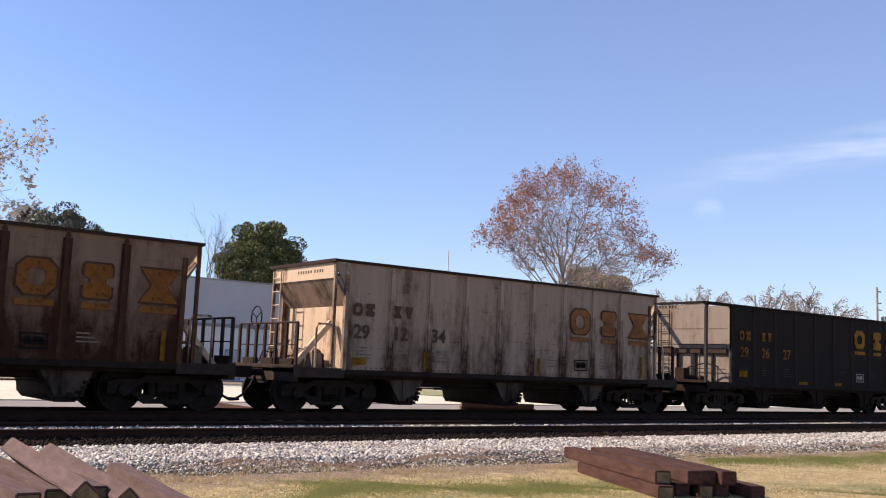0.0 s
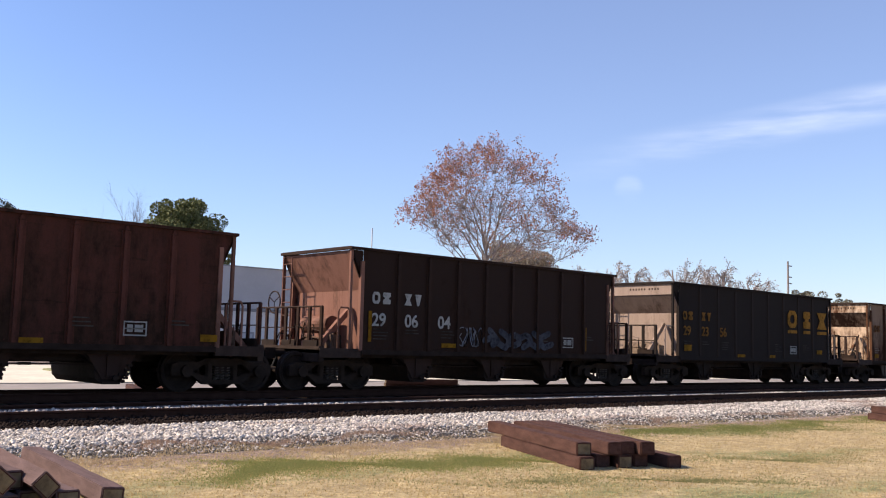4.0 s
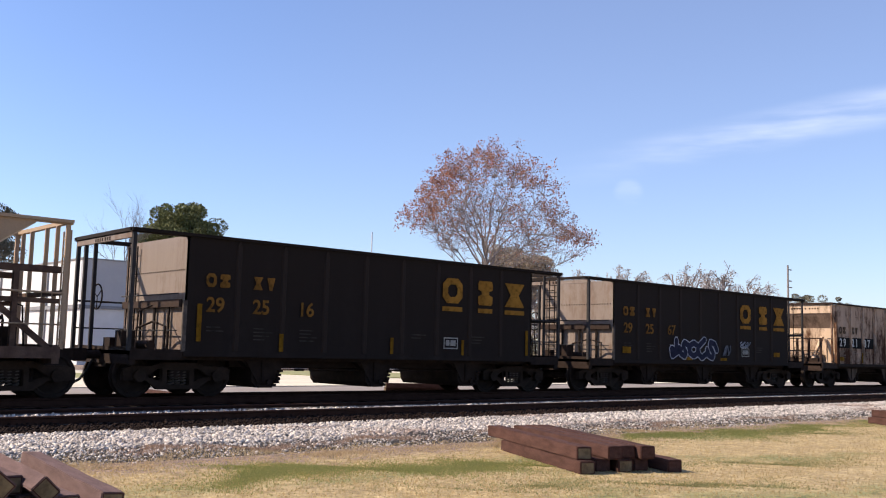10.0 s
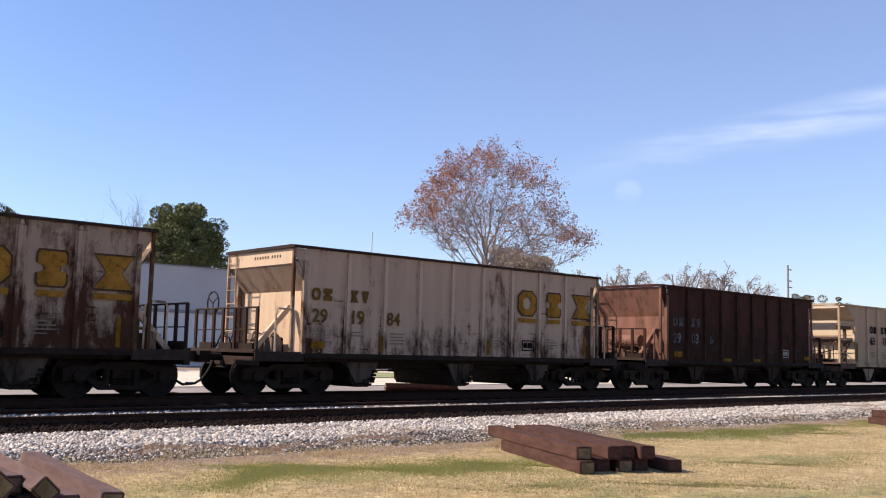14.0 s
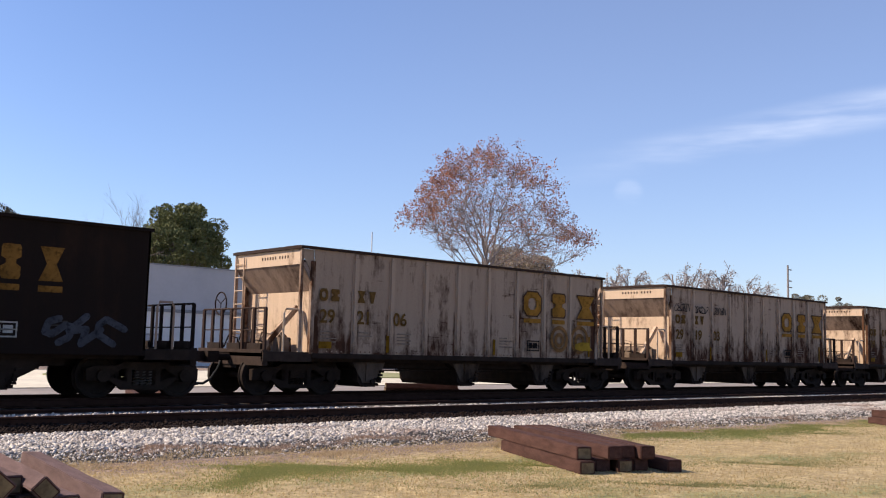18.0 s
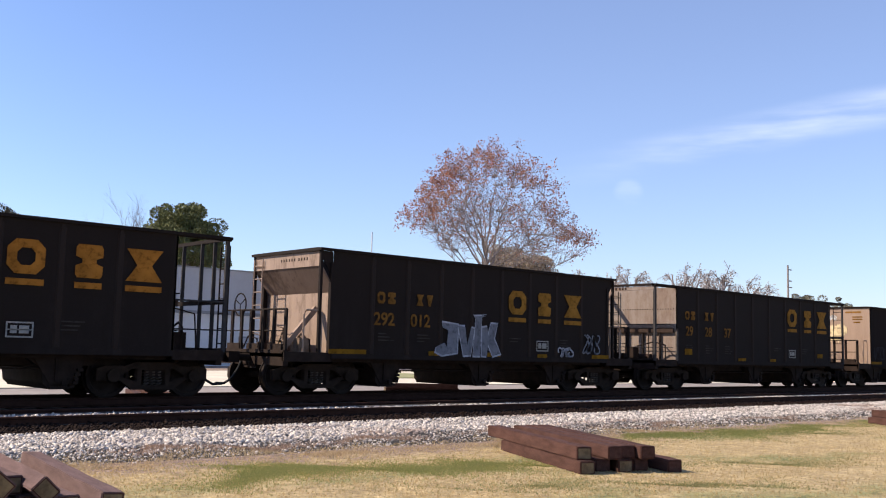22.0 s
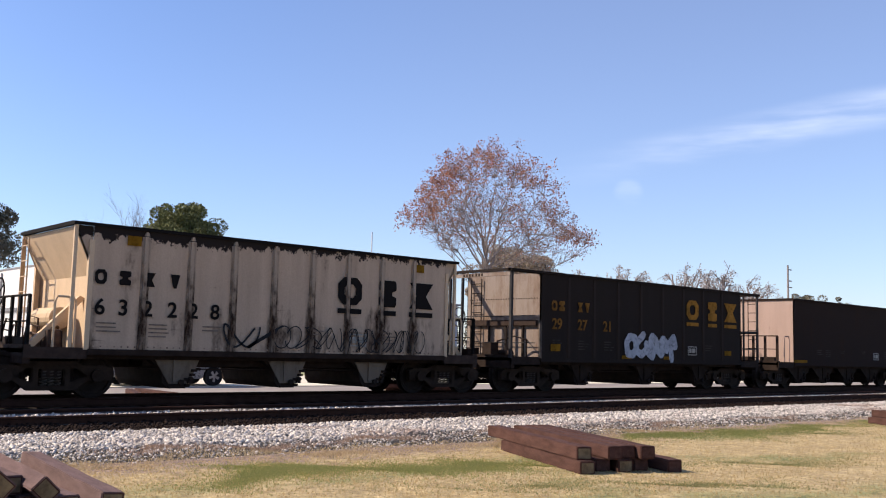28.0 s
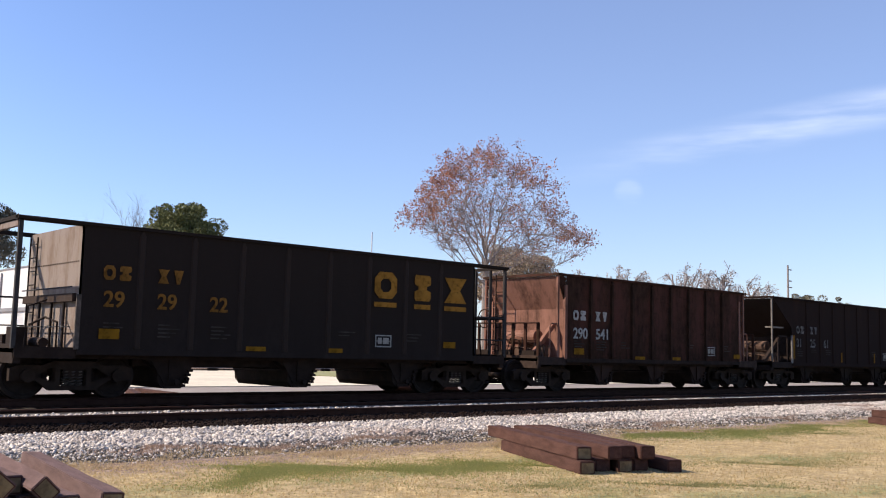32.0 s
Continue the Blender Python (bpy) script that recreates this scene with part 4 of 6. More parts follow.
        for y in (0.85,) if style == "long" else (-1.05, -0.1, 0.85):
            part("rail_bracket", boxes((*sorted((s * (edge - 0.04), s * (edge - 0.16))), y - 0.3, y + 0.3, 1.06, 1.2)), M_UNDER, car)
        bm = bmesh.new()
        tube(bm, [(s * (edge - 0.55), -1.48, 1.0), (s * (edge - 0.55), -1.48, 1.9), (s * (edge - 0.6), -1.48, 2.0), (s * (side_half + 0.3), -1.48, 2.0), (s * (side_half + 0.25), -1.48, 1.9), (s * (side_half + 0.25), -1.48, 1.0)], 0.025, 7)
        part("grab_rail", bm, ends, car)
    if style in ("band", "slope", "long"):
        bm = bmesh.new()
        ladder(bm, s * (half - 0.02), 1.05, 1.45, 1.0, 3.35, 7)
        part("ladder", bm, ends, car)
        # brake cylinder, reservoir, pipes and the slanted brace over the truck
        x0 = side_half + 0.24
        bm = bmesh.new()
        zr, rr = (1.3, 0.15) if style == "band" else (1.6, 0.22)
        tube(bm, [(s * x0, -0.65, zr), (s * x0, -0.6, zr), (s * x0, 0.45, zr), (s * x0, 0.5, zr)], rr, 16)
        part("air_reservoir", bm, ends if style == "slope" else gear, car, "cylindrical air reservoir")
        bm = bmesh.new()
        if style == "band":
            prism(bm, [(s * (edge - 0.32), 0.98), (s * (edge - 0.16), 0.98), (s * (x0 - 0.12), 2.12), (s * (x0 - 0.24), 2.06)], -1.0, -0.9)
        else:
            prism(bm, [(s * (edge - 0.3), 0.98), (s * (edge - 0.12), 0.98), (s * (x0 - 0.2), 2.05), (s * (x0 - 0.32), 2.0)], -1.1, -0.98)
        part("brace", bm, ends, car, "slanted steel brace bar")
        # levers, valves and small piping
        for k, (dx, y) in enumerate(((0.15, -1.25), (0.5, -1.0), (0.85, -0.7), (0.3, -0.3), (0.65, 0.3), (0.2, 0.9))):
            h = 1.32 + 0.09 * (k * 5 % 4)
            bm = bmesh.new()
            tube(bm, [(s * (x0 + dx), y, 1.0), (s * (x0 + dx), y + 0.03, h), (s * (x0 + dx + 0.12), y + 0.25, h + 0.05), (s * (x0 + dx + 0.15), y + 0.4, 1.1)], 0.02, 6)
            part("brake_lever", bm, gear if k % 2 else M_UNDER, car)
        part("brake_valve", boxes((*sorted((s * (x0 + 0.15), s * (x0 + 0.42))), -1.2, -0.85, 1.0, 1.35), (*sorted((s * (x0 + 0.2), s * (x0 + 0.36))), -1.25, -1.2, 1.08, 1.25)), gear, car, "dusty brake valve")
        part("valve_box", boxes((*sorted((s * (x0 + 0.6), s * (x0 + 0.8))), -0.2, 0.1, 1.0, 1.22)), M_GEAR, car)
        bm = bmesh.new()
        tube(bm, [(s * (x0 + 0.35), -1.2, 1.0), (s * (x0 + 0.35), -1.2, 1.35), (s * (x0 + 0.2), -0.9, 1.45), (s * x0, -0.6, 1.4)], 0.03, 7)
        tube(bm, [(s * (x0 + 0.45), -0.8, 1.0), (s * (x0 + 0.45), -0.8, 1.25), (s * (x0 + 0.4), -0.1, 1.3), (s * (x0 + 0.4), 0.4, 1.1)], 0.025, 7)
        box(bm, *sorted((s * (x0 + 0.1), s * (x0 + 0.4))), -0.45, -0.05, 1.0, 1.28)
        part("brake_piping", bm, gear, car)
    if style == "long":
        for y in (-1.5, 0.35, 0.7, 0.95, 1.5):
            part("cage_post", boxes((*sorted((s * (half - 0.04), s * (half - 0.09))), y - 0.025, y + 0.025, 0.98, 3.42)), M_SCUFFED if y < 0 else dark, car)
        part("corner_angle", boxes((*sorted((s * (side_half + 0.05), s * (side_half - 0.03))), -1.575, -1.52, 0.98, 2.05)), M_SCUFFED, car, "pale scuffed corner angle")
        part("cage_beam", boxes((*sorted((s * (half - 0.03), s * (half - 0.08))), 0.3, 1.0, 2.3, 2.36)), M_SCUFFED, car)
        part("step_plank", boxes((*sorted((s * (half - 0.1), s * (half - 1.0))), -1.45, -1.2, 2.3, 2.36)), M_SCUFFED, car, "pale steel step plank")
    if style == "flat":
        bm = bmesh.new()
        ladder(bm, s * (side_half + 0.05), 0.95, 1.4, 1.0, 3.4, 6)
        part("ladder", bm, ends, car)
    if s < 0:
        bm = bmesh.new()
        bx, bz = (s * (half + 0.02), 3.05) if style == "long" else (s * (edge - 0.25), 2.15)
        pts = [(bx, 0.95 + 0.28 * math.cos(a), bz + 0.28 * math.sin(a)) for a in np.linspace(0, 6.28318, 21)]
        tube(bm, pts, 0.018, 6)
        for a in (0.5, 2.6, 4.7):
            tube(bm, [(bx, 0.95, bz), (bx, 0.95 + 0.28 * math.cos(a), bz + 0.28 * math.sin(a))], 0.012, 5)
        part("brake_wheel", bm, dark, car, "round hand brake wheel")

# ---- the train, from its head to its tail ----
WHITE_P, WHITE_D, BLACK_P, BROWN_P, TAN_P = (0.48, 0.338, 0.243), (0.39, 0.272, 0.193), (0.0218, 0.0153, 0.0126), (0.055, 0.03, 0.024), (0.47, 0.325, 0.208)
RUST, DARK_RUST, ORANGE = (0.14, 0.065, 0.035), (0.05, 0.026, 0.017), (0.34, 0.19, 0.09)

STANDARD = {  # where the lettering starts on each kind of side: small marks, figures, large shapes
    "B": dict(c=-4.87, x=-3.72, z=2.52, n=(-4.85, -3.72, -2.53), zn=2.0, big=(1.9, 3.18, 4.2), zb=2.71, box=1.97),
    "W": dict(c=-4.97, x=-3.87, z=2.38, n=(-4.95, -3.87, -2.75), zn=1.88, big=(1.95, 3.15, 4.25), zb=2.52, box=2.1),
    "V": dict(c=-3.8, x=-2.55, z=2.4, n=(-3.9, -2.73), zn=1.88, big=(0.8, 2.0, 3.12), zb=2.52, box=1.95),
    "R": dict(c=-4.4, x=-3.38, z=2.28, n=(-4.4, -3.36, -2.25), zn=1.75, big=None, box=2.6),
    "T": dict(c=-3.21, x=-2.15, z=2.47, n=(-3.22, -2.05, -1.22), zn=2.0, big=(1.47, 2.69, 3.67), zb=2.65, box=2.7),
    "U": dict(c=-4.44, x=-3.3, z=2.38, n=(-4.36, -3.26, -2.19), zn=1.85, big=(1.42, 2.63, 3.56), zb=2.53, box=2.65),
    "S": dict(c=-3.15, x=-2.41, z=2.49, n=(-3.12, -2.35, -1.6), zn=1.93, big=(1.22, 2.02, 2.72), zb=2.6, box=1.9),
    "H": dict(c=-4.59, x=-3.5, spread=(-4.62, -4.12, -3.6, -3.04), z=2.43, n=(-4.6, -4.12, -3.6, -3.06, -2.58, -2.08), zn=1.84, big=(1.24, 2.47, 3.44), zb=2.5, box=1.62),
    "L": dict(c=-4.64, x=-3.56, z=2.28, n=(-4.66, -3.58, -2.48), zn=1.78, big=None, box=2.9),
}


M_NOTICE, M_NOTICE_DARK = paint_of("faded_notice", (0.07, 0.06, 0.05), 0.6), paint_of("brown_notice", (0.26, 0.20, 0.16), 0.4)


def marks_for(kind, figures, small, large, proud, reflect=(), extra=None, box_mat=None, edged=None, tag=None, space=1.0):
    at = STANDARD[kind]

    def marks(car):
        h = 0.29
        for name, x in zip(("ring", "spool", "hourglass", "wedge"), at.get("spread", (at["c"], at["c"] + 0.33, at["x"], at["x"] + 0.33))):
            if small:
                mark(car, "company_mark", shape_mesh(name, 0.24, h), tag or small, x, at["z"] - h / 2, proud)
        for text, x in zip(figures, at["n"]):
            mark(car, "car_number", lettering(text, 0.31, 0.009, space), small, x, at["zn"] - 0.155, proud)
        if at["big"] and large:
            big_h = 0.66
            for name, x, w in zip(("ring", "spool", "hourglass"), at["big"], (0.7, 0.54, 0.78) if kind != "S" else (0.5, 0.36, 0.46)):
                if edged:
                    mark(car, "emblem_edge", shape_mesh(name, w, big_h, 0.04), edged, x, at["zb"] - big_h / 2, proud - 0.002)
                mark(car, "company_emblem", shape_mesh(name, w, big_h), large, x, at["zb"] - big_h / 2, proud)
                mark(car, "emblem_bar", mesh_of(box, 0, w, -0.002, 0.002, 0, 0.12), large, x, at["zb"] - big_h / 2 - 0.21, proud)
        b = at["box"]
        bm = boxes((b, b + 0.5, -0.001, 0.001, 1.18, 1.21), (b, b + 0.5, -0.001, 0.001, 1.45, 1.48), (b, b + 0.03, -0.001, 0.001, 1.21, 1.45), (b + 0.47, b + 0.5, -0.001, 0.001, 1.21, 1.45),
                   (b + 0.08, b + 0.2, -0.001, 0.001, 1.26, 1.41), (b + 0.24, b + 0.42, -0.001, 0.001, 1.26, 1.41), (b + 0.03, b + 0.47, -0.001, 0.001, 1.32, 1.34))
        mark(car, "stencil_panel", bm, box_mat or M_FADED, 0, 0, proud + 0.001)
        # small stencilled notices, too small to read
        r = random.Random(int(at["z"] * 100) + len(figures))
        for x in (at["c"] + 0.05, at["x"] + 0.05, at["x"] + 1.25, b - 1.1, b + 1.0):
            rows = [(x, x + r.uniform(0.25, 0.5), -0.001, 0.001, 1.50 - 0.08 * k, 1.528 - 0.08 * k) for k in range(r.randint(2, 4))]
            mark(car, "stencil_notice", boxes(*rows), M_NOTICE_DARK if small == M_BLACKP or proud > 0.003 and edged else M_NOTICE, 0, 0, proud)["kind"] = "stuff"
        for x, z, w, hh in reflect:
            mark(car, "reflector", mesh_of(box, 0, w, -0.003, 0.003, 0, hh), M_REFLECT, x, z, proud + 0.001)
        if extra:
            extra(car)
    return marks


def spray(bm_mat_list, proud=0.012):
    def add(car):
        for i, (build, mat) in enumerate(bm_mat_list):
            bm = bmesh.new()
            build(bm)
            mark(car, "graffiti", bm, mat, 0, 0, proud + 0.002 + 0.004 * i, "spray-painted graffiti")
    return add


M_BROWN_GOLD = paint_of("brown_gold_lettering", (0.19, 0.10, 0.03), 0.5)
M_SPRAY_W = paint_of("white_spray", (0.45, 0.46, 0.5))
M_RUBBED = paint_of("rubbed_white_lettering", (0.24, 0.235, 0.225), 0.7)
M_SPRAY_F = paint_of("faint_spray", (0.075, 0.075, 0.085), 0.6)
M_SPRAY_N = paint_of("navy_spray", (0.034, 0.035, 0.062))
M_SPRAY_G = paint_of("grey_spray", (0.22, 0.225, 0.25))
M_SPRAY_K = paint_of("black_spray", (0.035, 0.033, 0.033), 0.2)
M_SPRAY_O = paint_of("orange_spray", (0.27, 0.135, 0.05), 0.5)
M_SPRAY_Y = paint_of("yellow_spray", (0.42, 0.25, 0.03))
M_NUMBER_PLATE = paint_of("black_number_panel", (0.014, 0.012, 0.0115), 0.2)
FLAT_R = ((-4.9, 1.2, 0.42, 0.2), (-1.6, 1.02, 0.5, 0.1), (0.6, 1.02, 0.4, 0.1), (4.2, 1.2, 0.42, 0.16))
TALL_R = ((-5.05, 1.2, 0.11, 0.8), (-3.0, 1.02, 0.11, 0.4), (0.2, 1.02, 0.1, 0.4), (2.6, 1.02, 0.09, 0.4), (5.05, 1.05, 0.1, 0.7))
WHITE_R = ((-4.95, 1.12, 0.36, 0.16), (-2.95, 1.05, 0.09, 0.42), (0.75, 1.05, 0.09, 0.42), (4.75, 1.05, 0.09, 0.6))
LOW_R = ((-5.2, 1.0, 1.1, 0.11), (-2.1, 1.0, 0.5, 0.11), (0.0, 1.0, 0.5, 0.11), (2.0, 1.0, 0.4, 0.1), (4.4, 1.0, 0.8, 0.11))


M_BLACK_POST = weathered("black_posts", (0.032, 0.0225, 0.0185), (0.058, 0.039, 0.029), 0.45, 0.4, 4.0, 0.75)


def black_cage(label, u, figures, reflect=FLAT_R, extra=None, kind="B", seed=0.0, large=None):
    body = weathered("black_paint", BLACK_P, (0.042, 0.0315, 0.027), 0.42, 0.3, seed, 0.75, 10.5 / 9, -5.25, 0.5)
    ends = weathered("dusty_tan_end", (0.27, 0.215, 0.178), (0.20, 0.105, 0.06), 0.5, 0.4, seed + 3, crisp=0.4)
    return hopper_car(label, u, "cage", 6.57, 5.32, body, ends, "flat", M_BLACK_POST, body, M_UNDER, 10, marks_for(kind, figures, M_GOLD, large or M_YELLOW, 0.004, reflect, extra), over=0.62)


def white_band(label, u, figures, paint=WHITE_P, amount=0.5, small=None, large=None, extra=None, seed=0.0, reflect=WHITE_R, kind="W", crisp=0.2, tag=None, rust=(0.095, 0.042, 0.025), grade=0.0, post_paint=None):
    body = weathered("weathered_white_paint", paint, rust, amount, 0.45, seed, 0.6, 10.1 / 9, -5.05, crisp, low_rust=grade)
    ends = weathered("cream_end_paint", (0.64, 0.46, 0.315), RUST, amount * 0.75, 0.35, seed + 2, crisp=0.2)
    # rusty slope paint, darker than the ends: shade under the overhang in its colour
    slope = weathered("shade_toned_slope_paint", (0.36, 0.25, 0.18), DARK_RUST, amount, 0.5, seed + 4)
    post = weathered("rust_streaked_posts", post_paint or tuple(1.12 * c for c in paint), (0.095, 0.042, 0.025), amount - 0.02, 0.4, seed + 5, 0.6, 0.0, 0.0, 0.22, low_rust=0.16)
    rim = weathered("rusty_rim", (0.035, 0.022, 0.018), (0.07, 0.04, 0.03), 0.7, 0.5, 1.0)
    deck = weathered("dirty_underframe", (0.125, 0.086, 0.064), (0.035, 0.022, 0.017), 0.62, 0.5, 2.0)
    return hopper_car(label, u, "band", 5.53, 5.12, body, ends, "deep", post, rim, deck, 10, marks_for(kind, figures, small or M_BROWN_GOLD, large or M_YELLOW, 0.004, reflect, extra, M_NUMBER_PLATE, paint_of("dark_brown_edging", (0.09, 0.05, 0.03)), tag, 1.5 if tag else 1.0), over=1.6, dusty=False, slope=slope, corner=weathered("rusty_cream_posts", (0.42, 0.30, 0.22), RUST, amount + 0.15, 0.5, seed + 6, crisp=0.2))


def brown_slope(label, u, figures, paint=BROWN_P, amount=0.5, extra=None, seed=0.0, ends=None, small=None, large=None, kind="R", half=5.1, reflect=((-4.35, 1.12, 0.45, 0.18), (-1.4, 1.0, 0.5, 0.1), (0.6, 1.0, 0.45, 0.1), (4.3, 1.1, 0.4, 0.15)), posts=None, rim=None, deck=None, peel=False):
    body = weathered("rusty_brown_paint", paint, DARK_RUST, amount, 0.5, seed, 0.7, (2 * half - 0.98) / 9, 0.49 - half, 0.26, peel)
    ends = ends or weathered("dusty_brown_end", (0.25, 0.12, 0.085), DARK_RUST, 0.5, 0.5, seed + 2)
    post = posts or weathered("brown_posts", tuple(1.3 * c for c in paint), DARK_RUST, amount + 0.2, 0.6, seed + 5)
    return hopper_car(label, u, "slope", half, half - 0.42, body, ends, "deep", post, rim or post, deck or weathered("brown_hoppers", (0.045, 0.024, 0.018), DARK_RUST, 0.4, 0.5, 2.0), 10, marks_for(kind, figures, small or M_FADED, large, 0.0, reflect, extra), over=1.5)


def plates(car):
    for x in STANDARD["W"]["n"]:
        mark(car, "number_panel", mesh_of(box, -0.1, 0.9, -0.001, 0.001, -0.08, 0.36), M_NUMBER_PLATE, x, STANDARD["W"]["zn"] - 0.155, 0.001)


TRAIN = []
TRAIN.append(black_cage("black open hopper car with gold lettering and an end cage", 238.53, ("29", "26", "27"), seed=1.0))
TRAIN.append(white_band("white hopper car with heavy rust streaks and faded brown lettering", 224.22, ("29", "12", "34"), (0.375, 0.268, 0.193), 0.5, crisp=0.34, small=paint_of("brown_lettering", (0.12, 0.08, 0.05)), large=paint_of("brown_orange_lettering", (0.30, 0.13, 0.05)), seed=2.0))
TRAIN.append(white_band("rust-covered hopper car with orange faded lettering", 210.04, (), (0.25, 0.158, 0.102), 0.84, paint_of("orange_ghost_lettering", (0.17, 0.07, 0.025)), paint_of("orange_emblem_paint", (0.25, 0.095, 0.025)), spray([(lambda b: scrawl(b, -0.95, -0.1, 1.5, 1.95, 14, 5), M_RUBBED)]), 3.0, crisp=0.45, rust=(0.072, 0.028, 0.0165), grade=0.16, post_paint=(0.075, 0.034, 0.022)))


def black_band(label, u, figures, kind, seed, extra=None, reflect=FLAT_R):
    body = weathered("black_paint", BLACK_P, (0.042, 0.0315, 0.027), 0.42, 0.3, seed, 0.75, 10.1 / 9, -5.05, 0.5)
    ends = weathered("grey_tan_end", (0.36, 0.26, 0.20), DARK_RUST, 0.35, 0.5, seed + 2)
    # the slope's tan is darkened to paint in its shade, with rust over it
    return hopper_car(label, u, "band", 5.53, 5.12, body, ends, "flat", M_BLACK_POST, body, M_UNDER, 10, marks_for(kind, figures, M_GOLD, M_YELLOW, 0.004, reflect, extra), over=1.6, corner=body, slope=weathered("shade_toned_tan_slope", (0.20, 0.14, 0.11), DARK_RUST, 0.4, 0.5, seed + 4))


TRAIN.append(black_band("black hopper car with gold lettering and dusty ends", 195.75, ("29", "23", "56"), "W", 4.0))
TRAIN.append(brown_slope("dark brown hopper car with pale graffiti along its side", 182.09, ("29", "06", "04"), (0.030, 0.0165, 0.012), 0.4, spray([(lambda b: scrawl(b, -1.5, -0.7, 1.15, 1.65, 9, 6), M_SPRAY_G), (lambda b: fat_strokes(b, -0.5, 2.1, 1.15, 1.55, 5, 6, 0.09), M_SPRAY_F)]), 5.0, reflect=((-4.5, 1.2, 0.1, 0.75), (-2.1, 1.1, 0.5, 0.11), (3.6, 1.1, 0.1, 0.7))))
TRAIN.append(brown_slope("red-brown hopper car with white figures and rusty ends", 168.84, ("29", "04", "96"), (0.086, 0.029, 0.02), 0.58, None, 6.0, small=M_WHITE))
TRAIN.append(black_cage("black open hopper car with gold lettering and tall end cage", 155.07, ("292", "529"), LOW_R, kind="V", seed=7.0))
TRAIN.append(white_band("white hopper car with orange shapes and figures on black panels", 140.75, ("29", "21", "37"), amount=0.54, small=M_WHITE, large=paint_of("burnt_orange_lettering", (0.25, 0.085, 0.026)), tag=paint_of("brown_lettering", (0.12, 0.08, 0.05)), extra=plates, seed=8.0))
TRAIN.append(black_cage("black open hopper car with blue and white graffiti", 126.35, ("29", "25", "67"), FLAT_R, spray([(lambda b: fat_strokes(b, -2.4, 0.3, 1.1, 1.66, 3, 5, 0.13), M_SPRAY_W), (lambda b: fat_strokes(b, -2.4, 0.3, 1.1, 1.66, 3, 5, 0.095), M_SPRAY_N), (lambda b: scrawl(b, 0.8, 1.2, 1.2, 1.55, 7, 3), M_SPRAY_G), (lambda b: scrawl(b, 1.9, 2.5, 1.5, 1.7, 8, 4), M_SPRAY_W)]), seed=9.0))
TRAIN.append(black_cage("black open hopper car with upright yellow reflectors", 112.0, ("29", "25", "16"), TALL_R, seed=10.0))


def tan_car(label, u, figures, kind, amount, seed, extra=None, paint=TAN_P):
    body = weathered("tan_paint", paint, (0.14, 0.085, 0.055), amount + 0.14, 0.45, seed, 0.6, 9.02 / 9, -4.51, 0.3)
    ends = weathered("cream_paint", (0.62, 0.48, 0.34), RUST, amount, 0.3, seed + 2)
    post = weathered("tan_posts", tuple(1.12 * c for c in paint), RUST, amount + 0.15, 0.4, seed + 5)
    deck = weathered("tan_hoppers", (0.36, 0.27, 0.20), DARK_RUST, 0.35, 0.5, seed)
    return hopper_car(label, u, "tan", 5.99, 4.58, body, ends, "deep", post, body, deck, 10, marks_for(kind, figures, M_BLACKP, M_BLACKP, 0.004, ((-4.5, 1.1, 0.1, 0.8), (-1.2, 1.0, 0.1, 0.4), (0.5, 1.0, 0.3, 0.2), (4.3, 1.1, 0.1, 0.6)), extra, M_WHITE), over=0.62)


TRAIN.append(tan_car("cream-tan hopper car with black lettering and open ends", 98.25, ("63", "17", "56"), "T", 0.18, 11.0))
TRAIN.append(brown_slope("dull red hopper car with rubbed-out white figures", 84.98, ("29", "03", "6"), (0.06, 0.021, 0.015), 0.62, None, 12.0, small=paint_of("rubbed_lettering", (0.22, 0.20, 0.19), 0.7)))
TRAIN.append(white_band("white hopper car with rust runs and yellow-orange shapes", 71.24, ("29", "19", "84"), amount=0.4, seed=13.0))
TRAIN.append(white_band("dirty white hopper car with rust-brown lower side", 56.89, ("29", "21", "01"), WHITE_D, 0.6, seed=14.0))
TRAIN.append(white_band("white hopper car with black tags above its lettering", 42.55, ("29", "19", "03"), (0.415, 0.298, 0.216), 0.48, seed=15.0, extra=spray([(lambda b: scrawl(b, -5.0, -4.2, 2.65, 2.9, 1, 5), M_SPRAY_K), (lambda b: scrawl(b, -3.9, -3.1, 2.62, 2.85, 2, 5), M_SPRAY_K), (lambda b: scrawl(b, -2.7, -2.0, 2.62, 2.85, 3, 5), M_SPRAY_K)])))
TRAIN.append(white_band("white hopper car with yellow shapes and rust blots", 28.33, ("29", "21", "06"), (0.40, 0.288, 0.208), 0.43, seed=16.0, extra=spray([(lambda b: rings(b, ((3.45, 1.55, 0.33), (4.35, 1.55, 0.36), (3.45, 1.52, 0.16), (4.35, 1.5, 0.18)), 0.055), M_SPRAY_O), (lambda b: blob_letters(b, 4.2, 4.85, 1.2, 1.45, 2, 1), M_SPRAY_Y)])))


def flat_car(label, u, figures, paint, large, small, seed, extra=None, end=(0.36, 0.25, 0.18)):
    body = weathered("smooth_dark_paint", paint, DARK_RUST, 0.35, 0.4, seed, 0.85)
    ends = weathered("dusty_flat_end", end, (0.2, 0.12, 0.08), 0.3, 0.5, seed + 2)
    return hopper_car(label, u, "flat", 4.96, 4.92, body, ends, "flat", body, body, M_UNDER, 0, marks_for("S", figures, small, large, -0.028, ((-4.9, 1.0, 1.0, 0.11),), extra), over=1.85)


